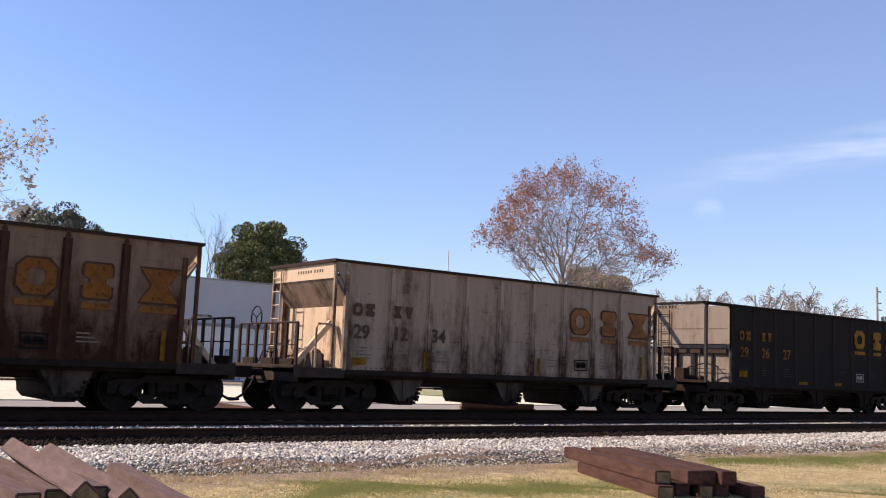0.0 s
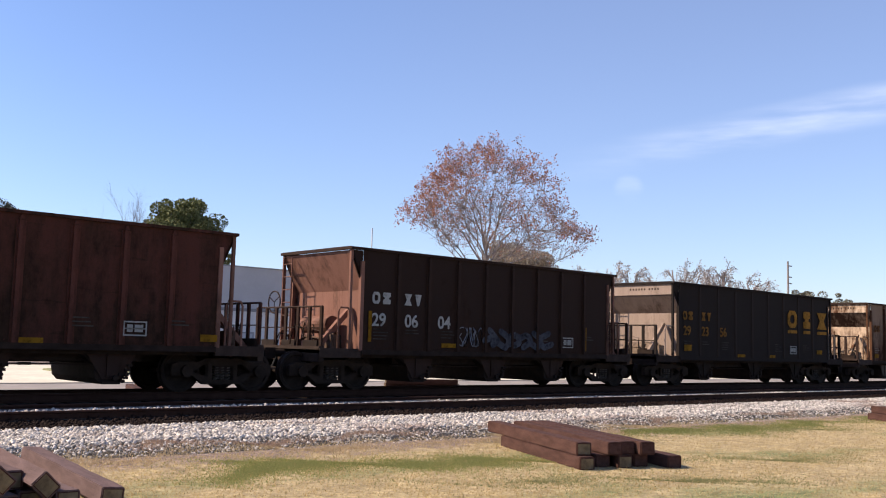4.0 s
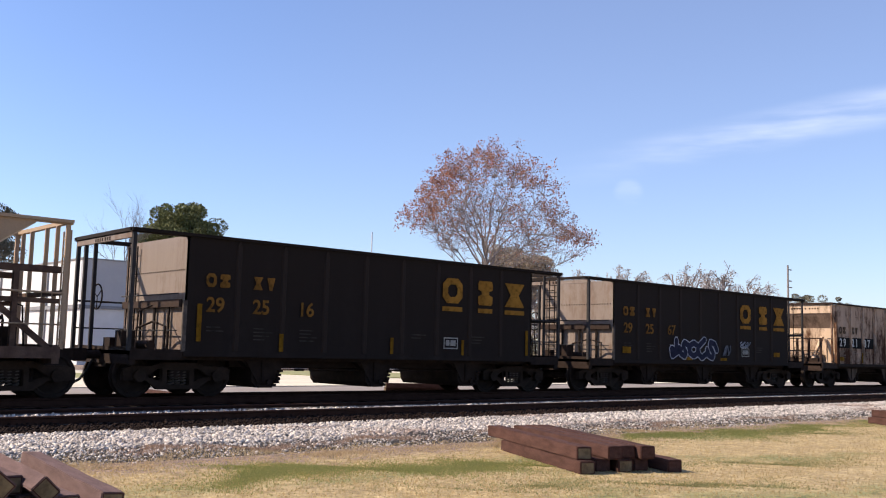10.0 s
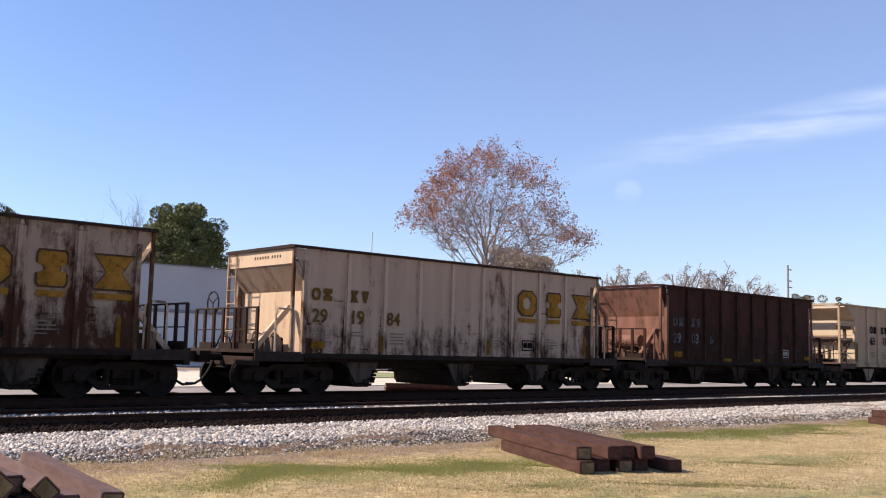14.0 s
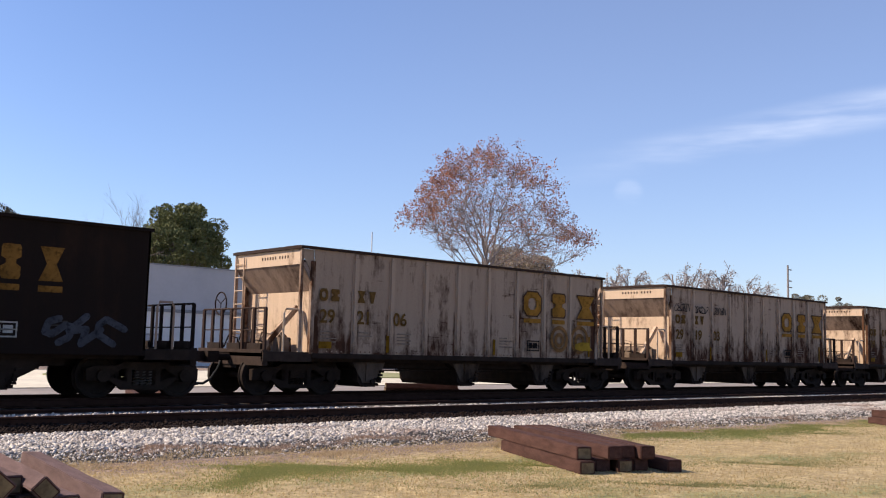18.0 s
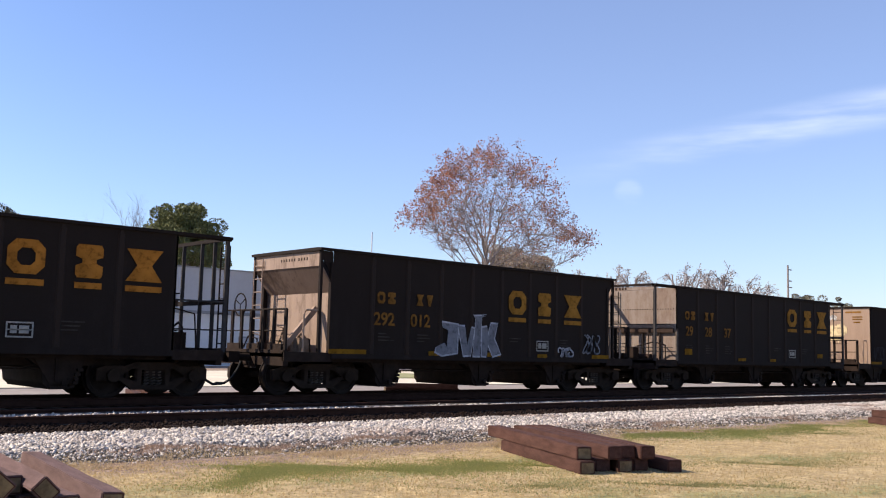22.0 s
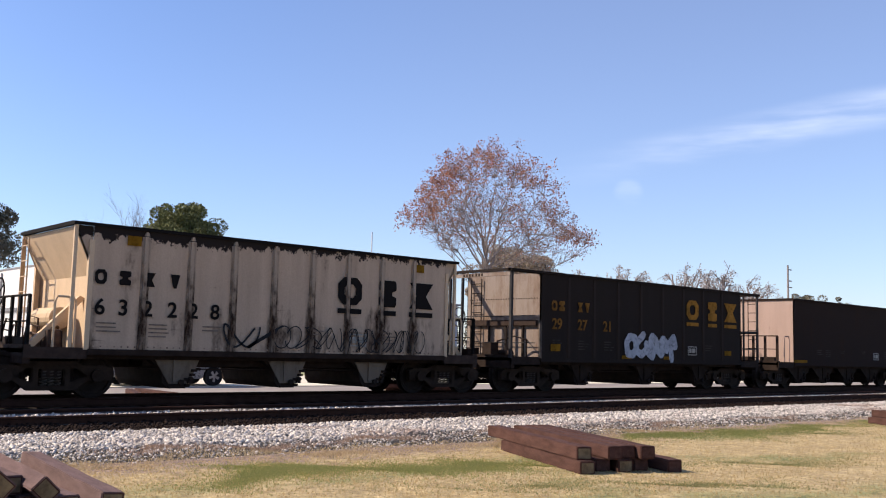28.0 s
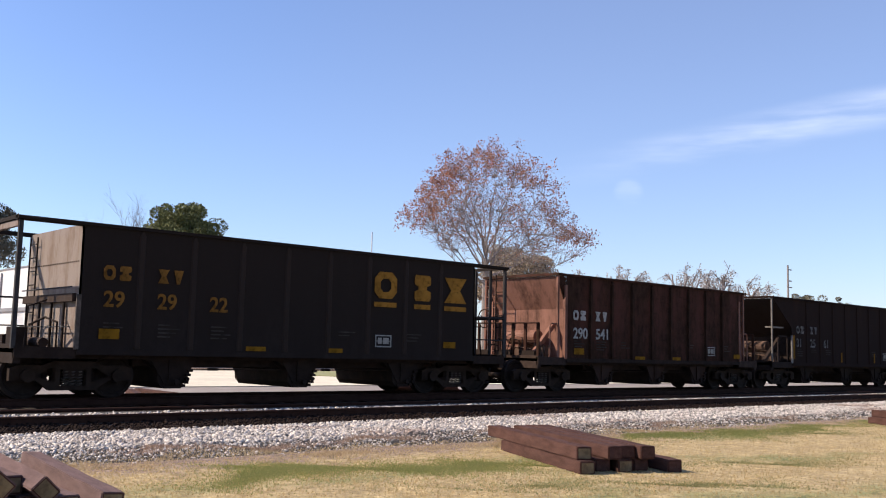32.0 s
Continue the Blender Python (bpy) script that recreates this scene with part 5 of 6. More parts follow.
def brushed_patch(bm):
    """Two lobes of brushed paint, its strokes running out below."""
    r = random.Random(4)
    for k in range(13):
        a = k / 12
        top = 2.62 + 0.10 * abs(math.sin(6.28318 * a)) + r.uniform(-0.03, 0.03)
        foot = 2.28 - 0.30 * math.sin(3.14159 * a) + r.uniform(-0.12, 0.08)
        x = -0.55 + 1.0 * a
        bm.faces.new([bm.verts.new((px, -0.0006 * k, pz)) for px, pz in ((x - 0.06, top), (x - 0.05, foot + 0.08), (x + r.uniform(-0.03, 0.03), foot), (x + 0.06, foot + 0.12), (x + 0.07, top - 0.03))])


def heart(car):
    side = Matrix.Translation((-4.925, 0, 0)) @ Matrix.Rotation(radians(-90), 4, "Z")
    bm = bmesh.new()
    brushed_patch(bm)
    part("graffiti", bm, paint_of("cream_spray", (0.80, 0.62, 0.36)), car, "cream patch of brushed paint on the end", side)
    bm = bmesh.new()
    scrawl(bm, -0.55, 0.0, 2.92, 3.12, 6, 4)
    part("graffiti", bm, M_WHITE, car, "small white scrawl on the end", side)
    part("stencil", boxes((0.45, 1.15, -0.002, 0.002, 3.22, 3.29), (0.75, 1.2, -0.002, 0.002, 3.02, 3.07), (0.75, 1.2, -0.002, 0.002, 2.92, 2.97), (0.8, 1.1, -0.002, 0.002, 2.78, 2.84)), M_GOLD, car, at=side)["kind"] = "stuff"


def car16_extra(car):
    heart(car)
    spray([(lambda b: scrawl(b, -4.6, -3.6, 1.2, 1.75, 4, 7), M_SPRAY_F), (lambda b: scrawl(b, -1.4, 1.2, 1.25, 1.8, 5, 10), M_SPRAY_F), (lambda b: fat_strokes(b, 2.9, 4.4, 1.1, 1.6, 6, 3, 0.07), M_SPRAY_F)], -0.022)(car)


TRAIN.append(flat_car("black smooth-sided hopper car with a tan flat end", 14.24, ("29", "07", "89"), (0.016, 0.0105, 0.0085), M_GOLD, M_GOLD, 17.0, car16_extra))
TRAIN.append(black_cage("black open hopper car with large gold shapes", 0.31, ("29", "28", "37"), FLAT_R, seed=18.0))
TRAIN.append(black_band("black hopper car with white block graffiti", -13.83, ("292", "012"), "V", 19.0, spray([(lambda b: block_strokes(b, -1.75, 0.4, 1.02, 2.1, 0.05), M_SPRAY_W), (lambda b: block_strokes(b, -1.75, 0.4, 1.02, 2.1), M_SPRAY_G), (lambda b: scrawl(b, 2.9, 3.5, 1.05, 1.3, 2, 4), M_SPRAY_W), (lambda b: scrawl(b, 4.0, 4.7, 1.15, 1.7, 3, 4), M_SPRAY_G)]), LOW_R))
TRAIN.append(black_cage("black open hopper car with small tags near the sill", -28.25, ("29", "24", "91"), TALL_R[:2], spray([(lambda b: scrawl(b, -0.6, 0.2, 1.2, 1.55, 4, 4), M_SPRAY_G)]), seed=20.0, large=paint_of("orange_lettering", (0.46, 0.18, 0.03))))


def blots(car):
    r = random.Random(3)
    for x, z in ((-3.2, 1.45), (-2.9, 1.55), (1.9, 1.9), (2.0, 1.6), (2.6, 1.3), (-0.6, 1.35), (-4.7, 1.4)):
        bm = bmesh.new()
        blob_letters(bm, x, x + r.uniform(0.15, 0.3), z - 0.1, z + 0.1, x * 10, 1)
        mark(car, "paint_patch", bm, paint_of("brown_patch", (0.10, 0.07, 0.05)), 0, 0, 0.002)


TRAIN.append(tan_car("cream hopper car with brown paint patches and black lettering", -41.94, ("63", "19", "31"), "U", 0.2, 21.0, blots, (0.53, 0.365, 0.235)))
TRAIN.append(flat_car("dark brown smooth-sided hopper car with no lettering", -55.37, (), (0.026, 0.0165, 0.0135), None, None, 22.0, None, (0.43, 0.30, 0.24)))
TRAIN.append(black_cage("black open hopper car with white blob graffiti", -69.39, ("29", "27", "21"), FLAT_R, spray([(lambda b: fat_strokes(b, -1.4, 1.3, 1.12, 1.75, 11, 5, 0.125), M_SPRAY_W)]), seed=23.0))


def tags(car):
    """Black tags scribbled along the lower side."""
    spray([(lambda b: scrawl(b, -1.6, -0.4, 1.1, 1.6, 4, 2), M_SPRAY_K), (lambda b: scrawl(b, -0.4, 1.3, 1.1, 1.6, 6, 6), M_SPRAY_K), (lambda b: scrawl(b, 1.4, 3.9, 1.05, 1.6, 7, 11), M_SPRAY_K)], 0.012)(car)


TRAIN.append(brown_slope("white hopper car with black peeling edge and scribbled tags", -83.06, ("6", "3", "2", "2", "2", "8"), (0.53, 0.39, 0.278), 0.30, tags, 24.0, weathered("cream_slope_end", (0.64, 0.47, 0.31), RUST, 0.2, 0.3, 3.0), M_BLACKP, M_BLACKP, "H", 5.1, ((-4.0, 3.1, 0.3, 0.2), (3.6, 3.1, 0.3, 0.2)), weathered("white_posts", (0.46, 0.345, 0.25), DARK_RUST, 0.5, 0.5, 6.0, crisp=0.25, low_rust=0.1), rim=M_NUMBER_PLATE, deck=weathered("dusty_white_hoppers", (0.22, 0.165, 0.12), DARK_RUST, 0.4, 0.5, 9.0), peel=True))


def long_car(label, u, figures, seed):
    body = weathered("dark_paint", (0.019, 0.011, 0.009), DARK_RUST, 0.35, 0.4, seed, 0.85)
    ends = weathered("dusty_dark_end", (0.035, 0.024, 0.02), DARK_RUST, 0.4, 0.5, seed + 2)
    return hopper_car(label, u, "long", 6.42, 4.95, body, ends, "flat", body, body, M_UNDER, 10, marks_for("L", figures, M_RUBBED, None, -0.004, ((-4.9, 1.15, 0.12, 0.9), (-1.0, 1.05, 0.1, 0.4), (2.0, 1.05, 0.1, 0.4)), None), over=0.75)


TRAIN.append(long_car("long dark hopper car with sloping ends and white figures", -96.94, ("31", "25", "61"), 25.0))
TRAIN.append(brown_slope("rust-red hopper car with white figures and yellow plates", -110.36, ("290", "541"), (0.074, 0.026, 0.018), 0.68, None, 26.0, small=M_FADED))
TRAIN.append(black_cage("black open hopper car with bright gold shapes", -124.1, ("29", "29", "22"), FLAT_R, seed=27.0))

# ---- buildings behind the railway ----
M_WALL = plain("white_painted_block", (0.80, 0.79, 0.77), (0.68, 0.67, 0.65), 0.5, 0.85, 0, 0.15, grain=0.07)
M_WALL_GREY = plain("pale_grey_siding", (0.52, 0.52, 0.54), (0.46, 0.46, 0.48), 0.5, 0.8, 0, 0.15, grain=0.07)
M_TRIM = plain("grey_trim", (0.35, 0.35, 0.36), (0.27, 0.27, 0.28), 1, 0.7)
M_GLASS = plain("dark_window", (0.02, 0.025, 0.03), (0.03, 0.035, 0.04), 2, 0.15)
BASE_Z = GROUND_Z - 0.1


def warehouse():
    root = tagged(new("warehouse"), "long white block warehouse with a grey upper wall and flat roof", "building")
    x0, x1, y0, y1, top, split = 22.6, 40.2, 60.0, 104.0, 6.38, 3.35
    part("wall", boxes((x0, x1, y0, y0 + 0.3, BASE_Z, split)), M_WALL, root)
    part("upper_wall", boxes((x0 + 0.02, x1, y0 + 0.02, y0 + 0.3, split, top)), M_WALL_GREY, root, "pale grey metal siding")
    part("wall", boxes((x0, x0 + 0.3, y0 + 0.3, y1, BASE_Z, split)), M_WALL, root)
    part("upper_wall", boxes((x0 + 0.02, x0 + 0.3, y0 + 0.3, y1, split, top)), M_WALL, root)
    part("wall", boxes((x1 - 0.3, x1, y0 + 0.3, y1, BASE_Z, top)), M_WALL, root)
    part("wall", boxes((x0, x1, y1, y1 + 0.3, BASE_Z, top)), M_WALL, root)
    part("roof", boxes((x0 + 0.3, x1 - 0.3, y0 + 0.3, y1, top - 0.5, top - 0.3)), M_TRIM, root)
    part("coping", boxes((x0 - 0.05, x1 + 0.05, y0 - 0.05, y0 + 0.35, top, top + 0.09), (x0 - 0.05, x0 + 0.35, y0 + 0.35, y1, top, top + 0.09)), M_TRIM, root)
    part("ledge", boxes((x0 - 0.12, x1, y0 - 0.12, y0 - 0.002, split - 0.1, split + 0.12), (x0 - 0.12, x0 - 0.002, y0, y1, split - 0.12, split + 0.14)), M_TRIM, root)
    for y in (66.0, 76.0, 88.0):
        part("drain_pipe", boxes((x0 - 0.1, x0 - 0.003, y, y + 0.12, BASE_Z, top - 0.2)), M_TRIM, root)
    for x in (27.0, 34.0):
        d = part("door", boxes((x, x + 1.0, y0 - 0.04, y0 + 0.01, BASE_Z, BASE_Z + 2.1)), M_WALL_GREY, root, "grey steel door")
        part("frame", boxes((x - 0.1, x, y0 - 0.06, y0 + 0.01, BASE_Z, BASE_Z + 2.2), (x + 1.0, x + 1.1, y0 - 0.06, y0 + 0.01, BASE_Z, BASE_Z + 2.2), (x, x + 1.0, y0 - 0.06, y0 + 0.01, BASE_Z + 2.1, BASE_Z + 2.2)), M_TRIM, d)
    return root


def far_hall():
    root = tagged(new("far_building"), "low grey flat-roofed building in the distance", "building")
    part("wall", boxes((62, 84, 92, 110, BASE_Z, 7.0)), M_WALL_GREY, root)
    part("roof", boxes((61.7, 84.3, 91.7, 110.3, 7.0, 7.25)), M_TRIM, root)
    for i in range(5):
        w = part("window", boxes((64 + 4 * i, 65.6 + 4 * i, 91.95, 92.02, 1.0, 2.6)), M_GLASS, root)
        part("frame", boxes((63.9 + 4 * i, 64.0 + 4 * i, 91.9, 92.0, 0.9, 2.7), (65.6 + 4 * i, 65.7 + 4 * i, 91.9, 92.0, 0.9, 2.7)), M_TRIM, w)
    return root


warehouse()
far_hall()

# ---- trees ----
M_BARK = plain("pale_bark", (0.36, 0.31, 0.28), (0.24, 0.20, 0.18), 4, 0.9, 0, 0.5, 0.03)
M_TWIG = plain("grey_twig", (0.34, 0.29, 0.275), (0.23, 0.195, 0.18), 4, 0.9)


def m_leaf(name, colours, thin=0.0):
    m, n, l, p = material(name)
    g = n.new("ShaderNodeNewGeometry")
    ramp = n.new("ShaderNodeValToRGB")
    ramp.color_ramp.elements.remove(ramp.color_ramp.elements[1])
    for i, c in enumerate(colours):
        e = ramp.color_ramp.elements[0] if i == 0 else ramp.color_ramp.elements.new(i / (len(colours) - 1))
        e.color = (*c, 1)
    l.new(g.outputs["Random Per Island"], ramp.inputs["Fac"])
    l.new(ramp.outputs["Color"], p.inputs["Base Color"])
    p.inputs["Roughness"].default_value = 0.8
    if thin:
        # light shines through the leaf
        glow, both = n.new("ShaderNodeBsdfTranslucent"), n.new("ShaderNodeMixShader")
        l.new(ramp.outputs["Color"], glow.inputs["Color"])
        both.inputs[0].default_value = thin
        l.new(p.outputs[0], both.inputs[1])
        l.new(glow.outputs[0], both.inputs[2])
        l.new(both.outputs[0], n["Material Output"].inputs["Surface"])
    return m


M_RED_LEAF = m_leaf("russet_leaves", [(0.42, 0.13, 0.065), (0.36, 0.17, 0.12), (0.17, 0.09, 0.075), (0.48, 0.31, 0.25)], 0.4)
M_GREEN_LEAF = m_leaf("dark_green_leaves", [(0.07, 0.08, 0.025), (0.13, 0.135, 0.04), (0.19, 0.185, 0.06), (0.095, 0.11, 0.03)])
M_GREY_LEAF = m_leaf("grey_green_leaves", [(0.09, 0.085, 0.055), (0.14, 0.13, 0.085), (0.19, 0.165, 0.12)])
M_OLIVE_LEAF = m_leaf("olive_leaves", [(0.26, 0.22, 0.16), (0.34, 0.28, 0.21), (0.40, 0.31, 0.24)], 0.35)
M_MOSS = m_leaf("hanging_moss", [(0.38, 0.34, 0.31), (0.48, 0.43, 0.39), (0.30, 0.27, 0.25)], 0.4)


def branches(rng, start, way, length, radius, depth, out, tips, spread=0.5, droop=0.0, kids=(3, 4)):
    """Limbs that bend, taper and fork; the tips collect where leaves hang."""
    pts, d = [Vector(start)], Vector(way).normalized()
    steps = 4
    for i in range(steps):
        d = (d + Vector([rng.gauss(0, 0.11) for _ in range(3)]) + Vector((0, 0, -droop))).normalized()
        pts.append(pts[-1] + d * length / steps)
    out.append((pts, radius, radius * (0.55 if depth else 0.25)))
    if depth <= 1:
        tips += [(pts[k], d) for k in (2, 3, 4)]
    if depth == 0:
        return
    for _ in range(rng.randint(*kids)):
        k = rng.uniform(0.35, 1.0)
        i = min(steps - 1, int(k * steps))
        p = pts[i].lerp(pts[i + 1], k * steps - i)
        side = Vector([rng.gauss(0, 1) for _ in range(3)])
        nd = (d + spread * side.normalized() * rng.uniform(0.7, 1.3)).normalized()
        branches(rng, p, nd, length * rng.uniform(0.55, 0.75), radius * 0.5, depth - 1, out, tips, spread, droop, kids)


def leaf_cloud(points, size, rng, name):
    """Small bent leaves, two triangles each, joined."""
    n = len(points)
    c = np.array(points)
    a = rng.normal(size=(n, 3))
    a /= np.linalg.norm(a, axis=1)[:, None]
    b = np.cross(a, rng.normal(size=(n, 3)))
    b /= np.linalg.norm(b, axis=1)[:, None]
    s = size * rng.uniform(0.6, 1.3, (n, 1))
    v = np.stack([c - a * s, c + b * s * 0.55, c + a * s, c - b * s * 0.55], 1).reshape(-1, 3)
    me = bpy.data.meshes.new(name)
    me.vertices.add(4 * n)
    me.vertices.foreach_set("co", v.ravel())
    me.loops.add(4 * n)
    me.loops.foreach_set("vertex_index", np.arange(4 * n))
    me.polygons.add(n)
    me.polygons.foreach_set("loop_start", np.arange(0, 4 * n, 4))
    me.polygons.foreach_set("loop_total", np.full(n, 4))
    me.update(calc_edges=True)
    return me


def woody(limbs, seg=5):
    bm = bmesh.new()
    for pts, r0, r1 in limbs:
        tube(bm, pts, r0, 8 if r0 > 0.12 else (seg if r0 > 0.03 else 3), r1)
    me = bpy.data.meshes.new("branchwork")
    bm.to_mesh(me)
    bm.free()
    return me


def sycamore():
    """A spreading tree, nearly bare, with russet leaves left at the tips."""
    rng, nr = random.Random(11), np.random.default_rng(11)
    root = tagged(new("tree"), "tall spreading tree with sparse russet winter leaves", "tree")
    root.location = (48.4, 50.0, BASE_Z)
    part("trunk", woody([([Vector(p) for p in ((0, 0, 0), (0.05, 0, 3), (0.0, 0.05, 5.5), (-0.05, 0, 8.3))], 0.36, 0.2)]), M_BARK, root)
    mains, twigs, leaves = [], [], []

    # how far the crown reaches from the fork, by the tilt in degrees, on the side of the warehouse and on the side of the pole
    near_tilt, near_reach = (0, 13, 21, 31, 40, 49, 61), (10.4, 10.5, 9.7, 8.5, 8.4, 8.0, 6.4)
    pole_tilt, pole_reach = (0, 19, 33, 45, 56, 68, 74), (10.4, 10.6, 9.4, 8.6, 7.6, 9.0, 7.4)
    fork = Vector((0, 0, 6.2))

    def heading(tilt, a):
        return Vector((math.cos(a) * math.sin(tilt), math.sin(a) * math.sin(tilt), math.cos(tilt)))

    def reach(tilt, a):
        east = 0.5 + 0.5 * (0.72 * math.cos(a) - 0.69 * math.sin(a))
        deg = math.degrees(tilt)
        return (1 - east) * float(np.interp(deg, near_tilt, near_reach)) + east * float(np.interp(deg, pole_tilt, pole_reach))

    def widest(a):
        return radians(61 + 10 * (0.72 * math.cos(a) - 0.69 * math.sin(a)))

    for i in range(20):
        a = i * 2.39996
        tilt = widest(a) * (0.08 + 0.92 * (i / 19) ** 0.7)
        r = reach(tilt, a) * rng.uniform(0.84, 0.96)
        start, end = Vector((0, 0, 8.8 - 2.7 * (i / 19))), fork + heading(tilt, a) * r
        pts = [start]
        for k in range(1, 8):
            q = k / 7
            pts.append(start.lerp(end, q) + Vector((0, 0, -0.5 * math.sin(q * 3.14) * math.sin(tilt))) + Vector([rng.gauss(0, 0.10) for _ in range(3)]))
        mains.append(pts)
        part("limb", woody([(pts, 0.085 if i < 10 else 0.065, 0.012)]), M_TWIG, root)
    ruddy_at = (Vector((-2.1, 2.0, 14.9)), Vector((-4.0, 3.8, 11.9)))
    for _ in range(830):
        a = rng.uniform(0, 6.283)
        tilt = widest(a) * rng.random() ** 0.6
        out = rng.uniform(0.30, 1.0) ** 0.55
        tip = fork + heading(tilt, a) * reach(tilt, a) * out
        # twigs leave the limbs at a sharp angle and run outwards
        best = min(((p - tip).length + 1.6 * max(0, (p - fork).length - (tip - fork).length + 0.9), j, k) for j, pts in enumerate(mains) for k, p in enumerate(pts[1:], 1))
        p = mains[best[1]][best[2]]
        mid = p.lerp(tip, 0.5) + Vector([rng.gauss(0, 0.10) for _ in range(3)]) + Vector((0, 0, -0.1))
        twigs.append(([p, mid, tip], 0.021, 0.007))
        ruddy = (tip - ruddy_at[0]).length < 2.1 or (tip - ruddy_at[1]).length < 1.7
        facing = abs(math.cos(a) * 0.69 + math.sin(a) * 0.72) * math.sin(tilt)
        for _ in range(5):
            e = tip + (tip - p).normalized() * rng.uniform(0, 0.4) + Vector([rng.gauss(0, 0.27), rng.gauss(0, 0.27), rng.gauss(0.12, 0.25)])
            twigs.append(([mid.lerp(tip, rng.uniform(0.3, 1)), tip.lerp(e, 0.6), e], 0.008, 0.005))
            for _ in range((19 if ruddy else 4 if facing > 0.45 else 8) if out > 0.8 else rng.randint(0, 1)):
                leaves.append(tuple(e + Vector([rng.gauss(0, 0.15) for _ in range(3)])))
    part("branchwork", woody(twigs), M_TWIG, root)["kind"] = "stuff"
    part("crown", leaf_cloud(leaves, 0.08, nr, "crown"), M_RED_LEAF, root, "sparse russet leaves")
    return root


def leafy(name, label, at, radius, height, clumps, leaf, mat, seed, trunk_r=0.5, base=0.35, size=0.22):
    """A dense crown: many clumps of leaves spread over lobes round the limbs."""
    rng, nr = random.Random(seed), np.random.default_rng(seed)
    root = tagged(new(name), label, "tree")
    root.location = at
    limbs = [([Vector((0, 0, 0)), Vector((0.1, 0, height * 0.2)), Vector((0, 0.1, height * 0.45))], trunk_r, trunk_r * 0.6)]
    part("trunk", woody(limbs), M_BARK, root)
    arms, pts = [], []
    for i in range(clumps):
        a, b = rng.uniform(0, 6.28), rng.uniform(-0.25, 1.0)
        q = rng.uniform(0.6, 1.0)
        c = Vector((math.cos(a) * radius * q * math.sqrt(max(0.05, 1 - b * b)), math.sin(a) * radius * q * math.sqrt(max(0.05, 1 - b * b)), height * (base + (1 - base) * (0.5 + 0.5 * b * q)) - radius * 0.12))
        arms.append(([Vector((0, 0, height * 0.3)), c * 0.5 + Vector((0, 0, height * 0.18)), c], trunk_r * 0.25, 0.03))
        r = radius * rng.uniform(0.11, 0.27)
        v = nr.normal(size=(leaf, 3))
        v *= (nr.uniform(0.5, 1.05, leaf) ** 0.5 * r / np.linalg.norm(v, axis=1))[:, None]
        pts += [tuple(w) for w in v * [1, 1, 0.8] + np.array(c)]
    part("branchwork", woody(arms, 4), M_BARK, root)["kind"] = "stuff"
    part("crown", leaf_cloud(pts, size, nr, "crown"), mat, root)
    return root


def bare(name, label, at, height, seed, spread=0.55, depth=4, radius=0.25, moss=0, group="", kids=(2, 3)):
    rng, nr = random.Random(seed), np.random.default_rng(seed)
    root = tagged(new(name), label, "tree", group)
    root.location = at
    limbs, tips = [], []
    part("trunk", woody([([Vector((0, 0, 0)), Vector((0.1, 0, height * 0.2)), Vector((0, 0, height * 0.42))], radius, radius * 0.6)]), M_BARK, root)
    for i in range(6):
        a, tilt = i * 2.4 + seed, 0.2 + 0.12 * i
        branches(rng, (0, 0, height * (0.42 - 0.03 * i)), (math.cos(a) * math.sin(tilt), math.sin(a) * math.sin(tilt), math.cos(tilt)), height * 0.27, radius * 0.42, depth - 1, limbs, tips, spread, 0.0, kids)
    part("branchwork", woody(limbs, 4), M_TWIG, root)["kind"] = "stuff"
    if moss:
        pts = [tuple(p + Vector((rng.gauss(0, 0.25), rng.gauss(0, 0.25), -abs(rng.gauss(0, 0.5))))) for p, d in tips for _ in range(moss)]
        part("hanging_moss", leaf_cloud(pts, 0.17, nr, "moss"), M_MOSS, root, "grey hanging moss")
    return root


sycamore()
leafy("evergreen_tree", "dense dark green evergreen tree behind the warehouse", (52.4, 108, BASE_Z), 5.55, 19.2, 150, 380, M_GREEN_LEAF, 3, size=0.15)
leafy("oak_tree", "grey-green leafy tree behind the warehouse", (28.0, 112, BASE_Z), 6.0, 19.0, 90, 330, M_GREY_LEAF, 4, size=0.16)
leafy("olive_tree", "low olive-brown leafy tree behind the russet tree", (71.8, 70, BASE_Z), 5.0, 13.2, 70, 300, M_OLIVE_LEAF, 6, 0.3, size=0.13)
bare("bare_tree", "bare grey tree behind the warehouse", (45.4, 107.2, BASE_Z), 20.0, 14, 0.36, 5, 0.2, kids=(3, 4))
bare("bare_tree", "tall bare tree with drooping twigs", (7.0, 62.8, BASE_Z), 20.5, 9, 0.6, 5, moss=2)
for i, (x, y, h) in enumerate(((114, 100, 17.5), (123, 100, 18.0), (132, 100, 18.0), (143, 100, 20.5), (152, 100, 20.0), (161, 100, 21.5), (170, 100, 20.5), (101, 100, 16.5), (107, 103, 17.2), (118, 108, 18.5), (137, 106, 20.0), (166, 108, 22.0))):
    bare("mossy_tree", "distant bare tree hung with grey moss", (x, y, BASE_Z), h, 20 + i, 0.8, 4, 1.0, 5, "mossy trees")
bare("bare_tree", "bare tree shading the side wall of the warehouse", (13.5, 77, BASE_Z), 15.0, 31, 0.55, 4)
leafy("far_tree", "far round green tree beyond the pole", (232, 120, BASE_Z), 6.5, 20.0, 30, 160, M_GREY_LEAF, 8, 0.4)
leafy("far_tree", "far round green tree beyond the pole", (246, 118, BASE_Z), 6.0, 18.5, 30, 160, M_GREY_LEAF, 9, 0.4)


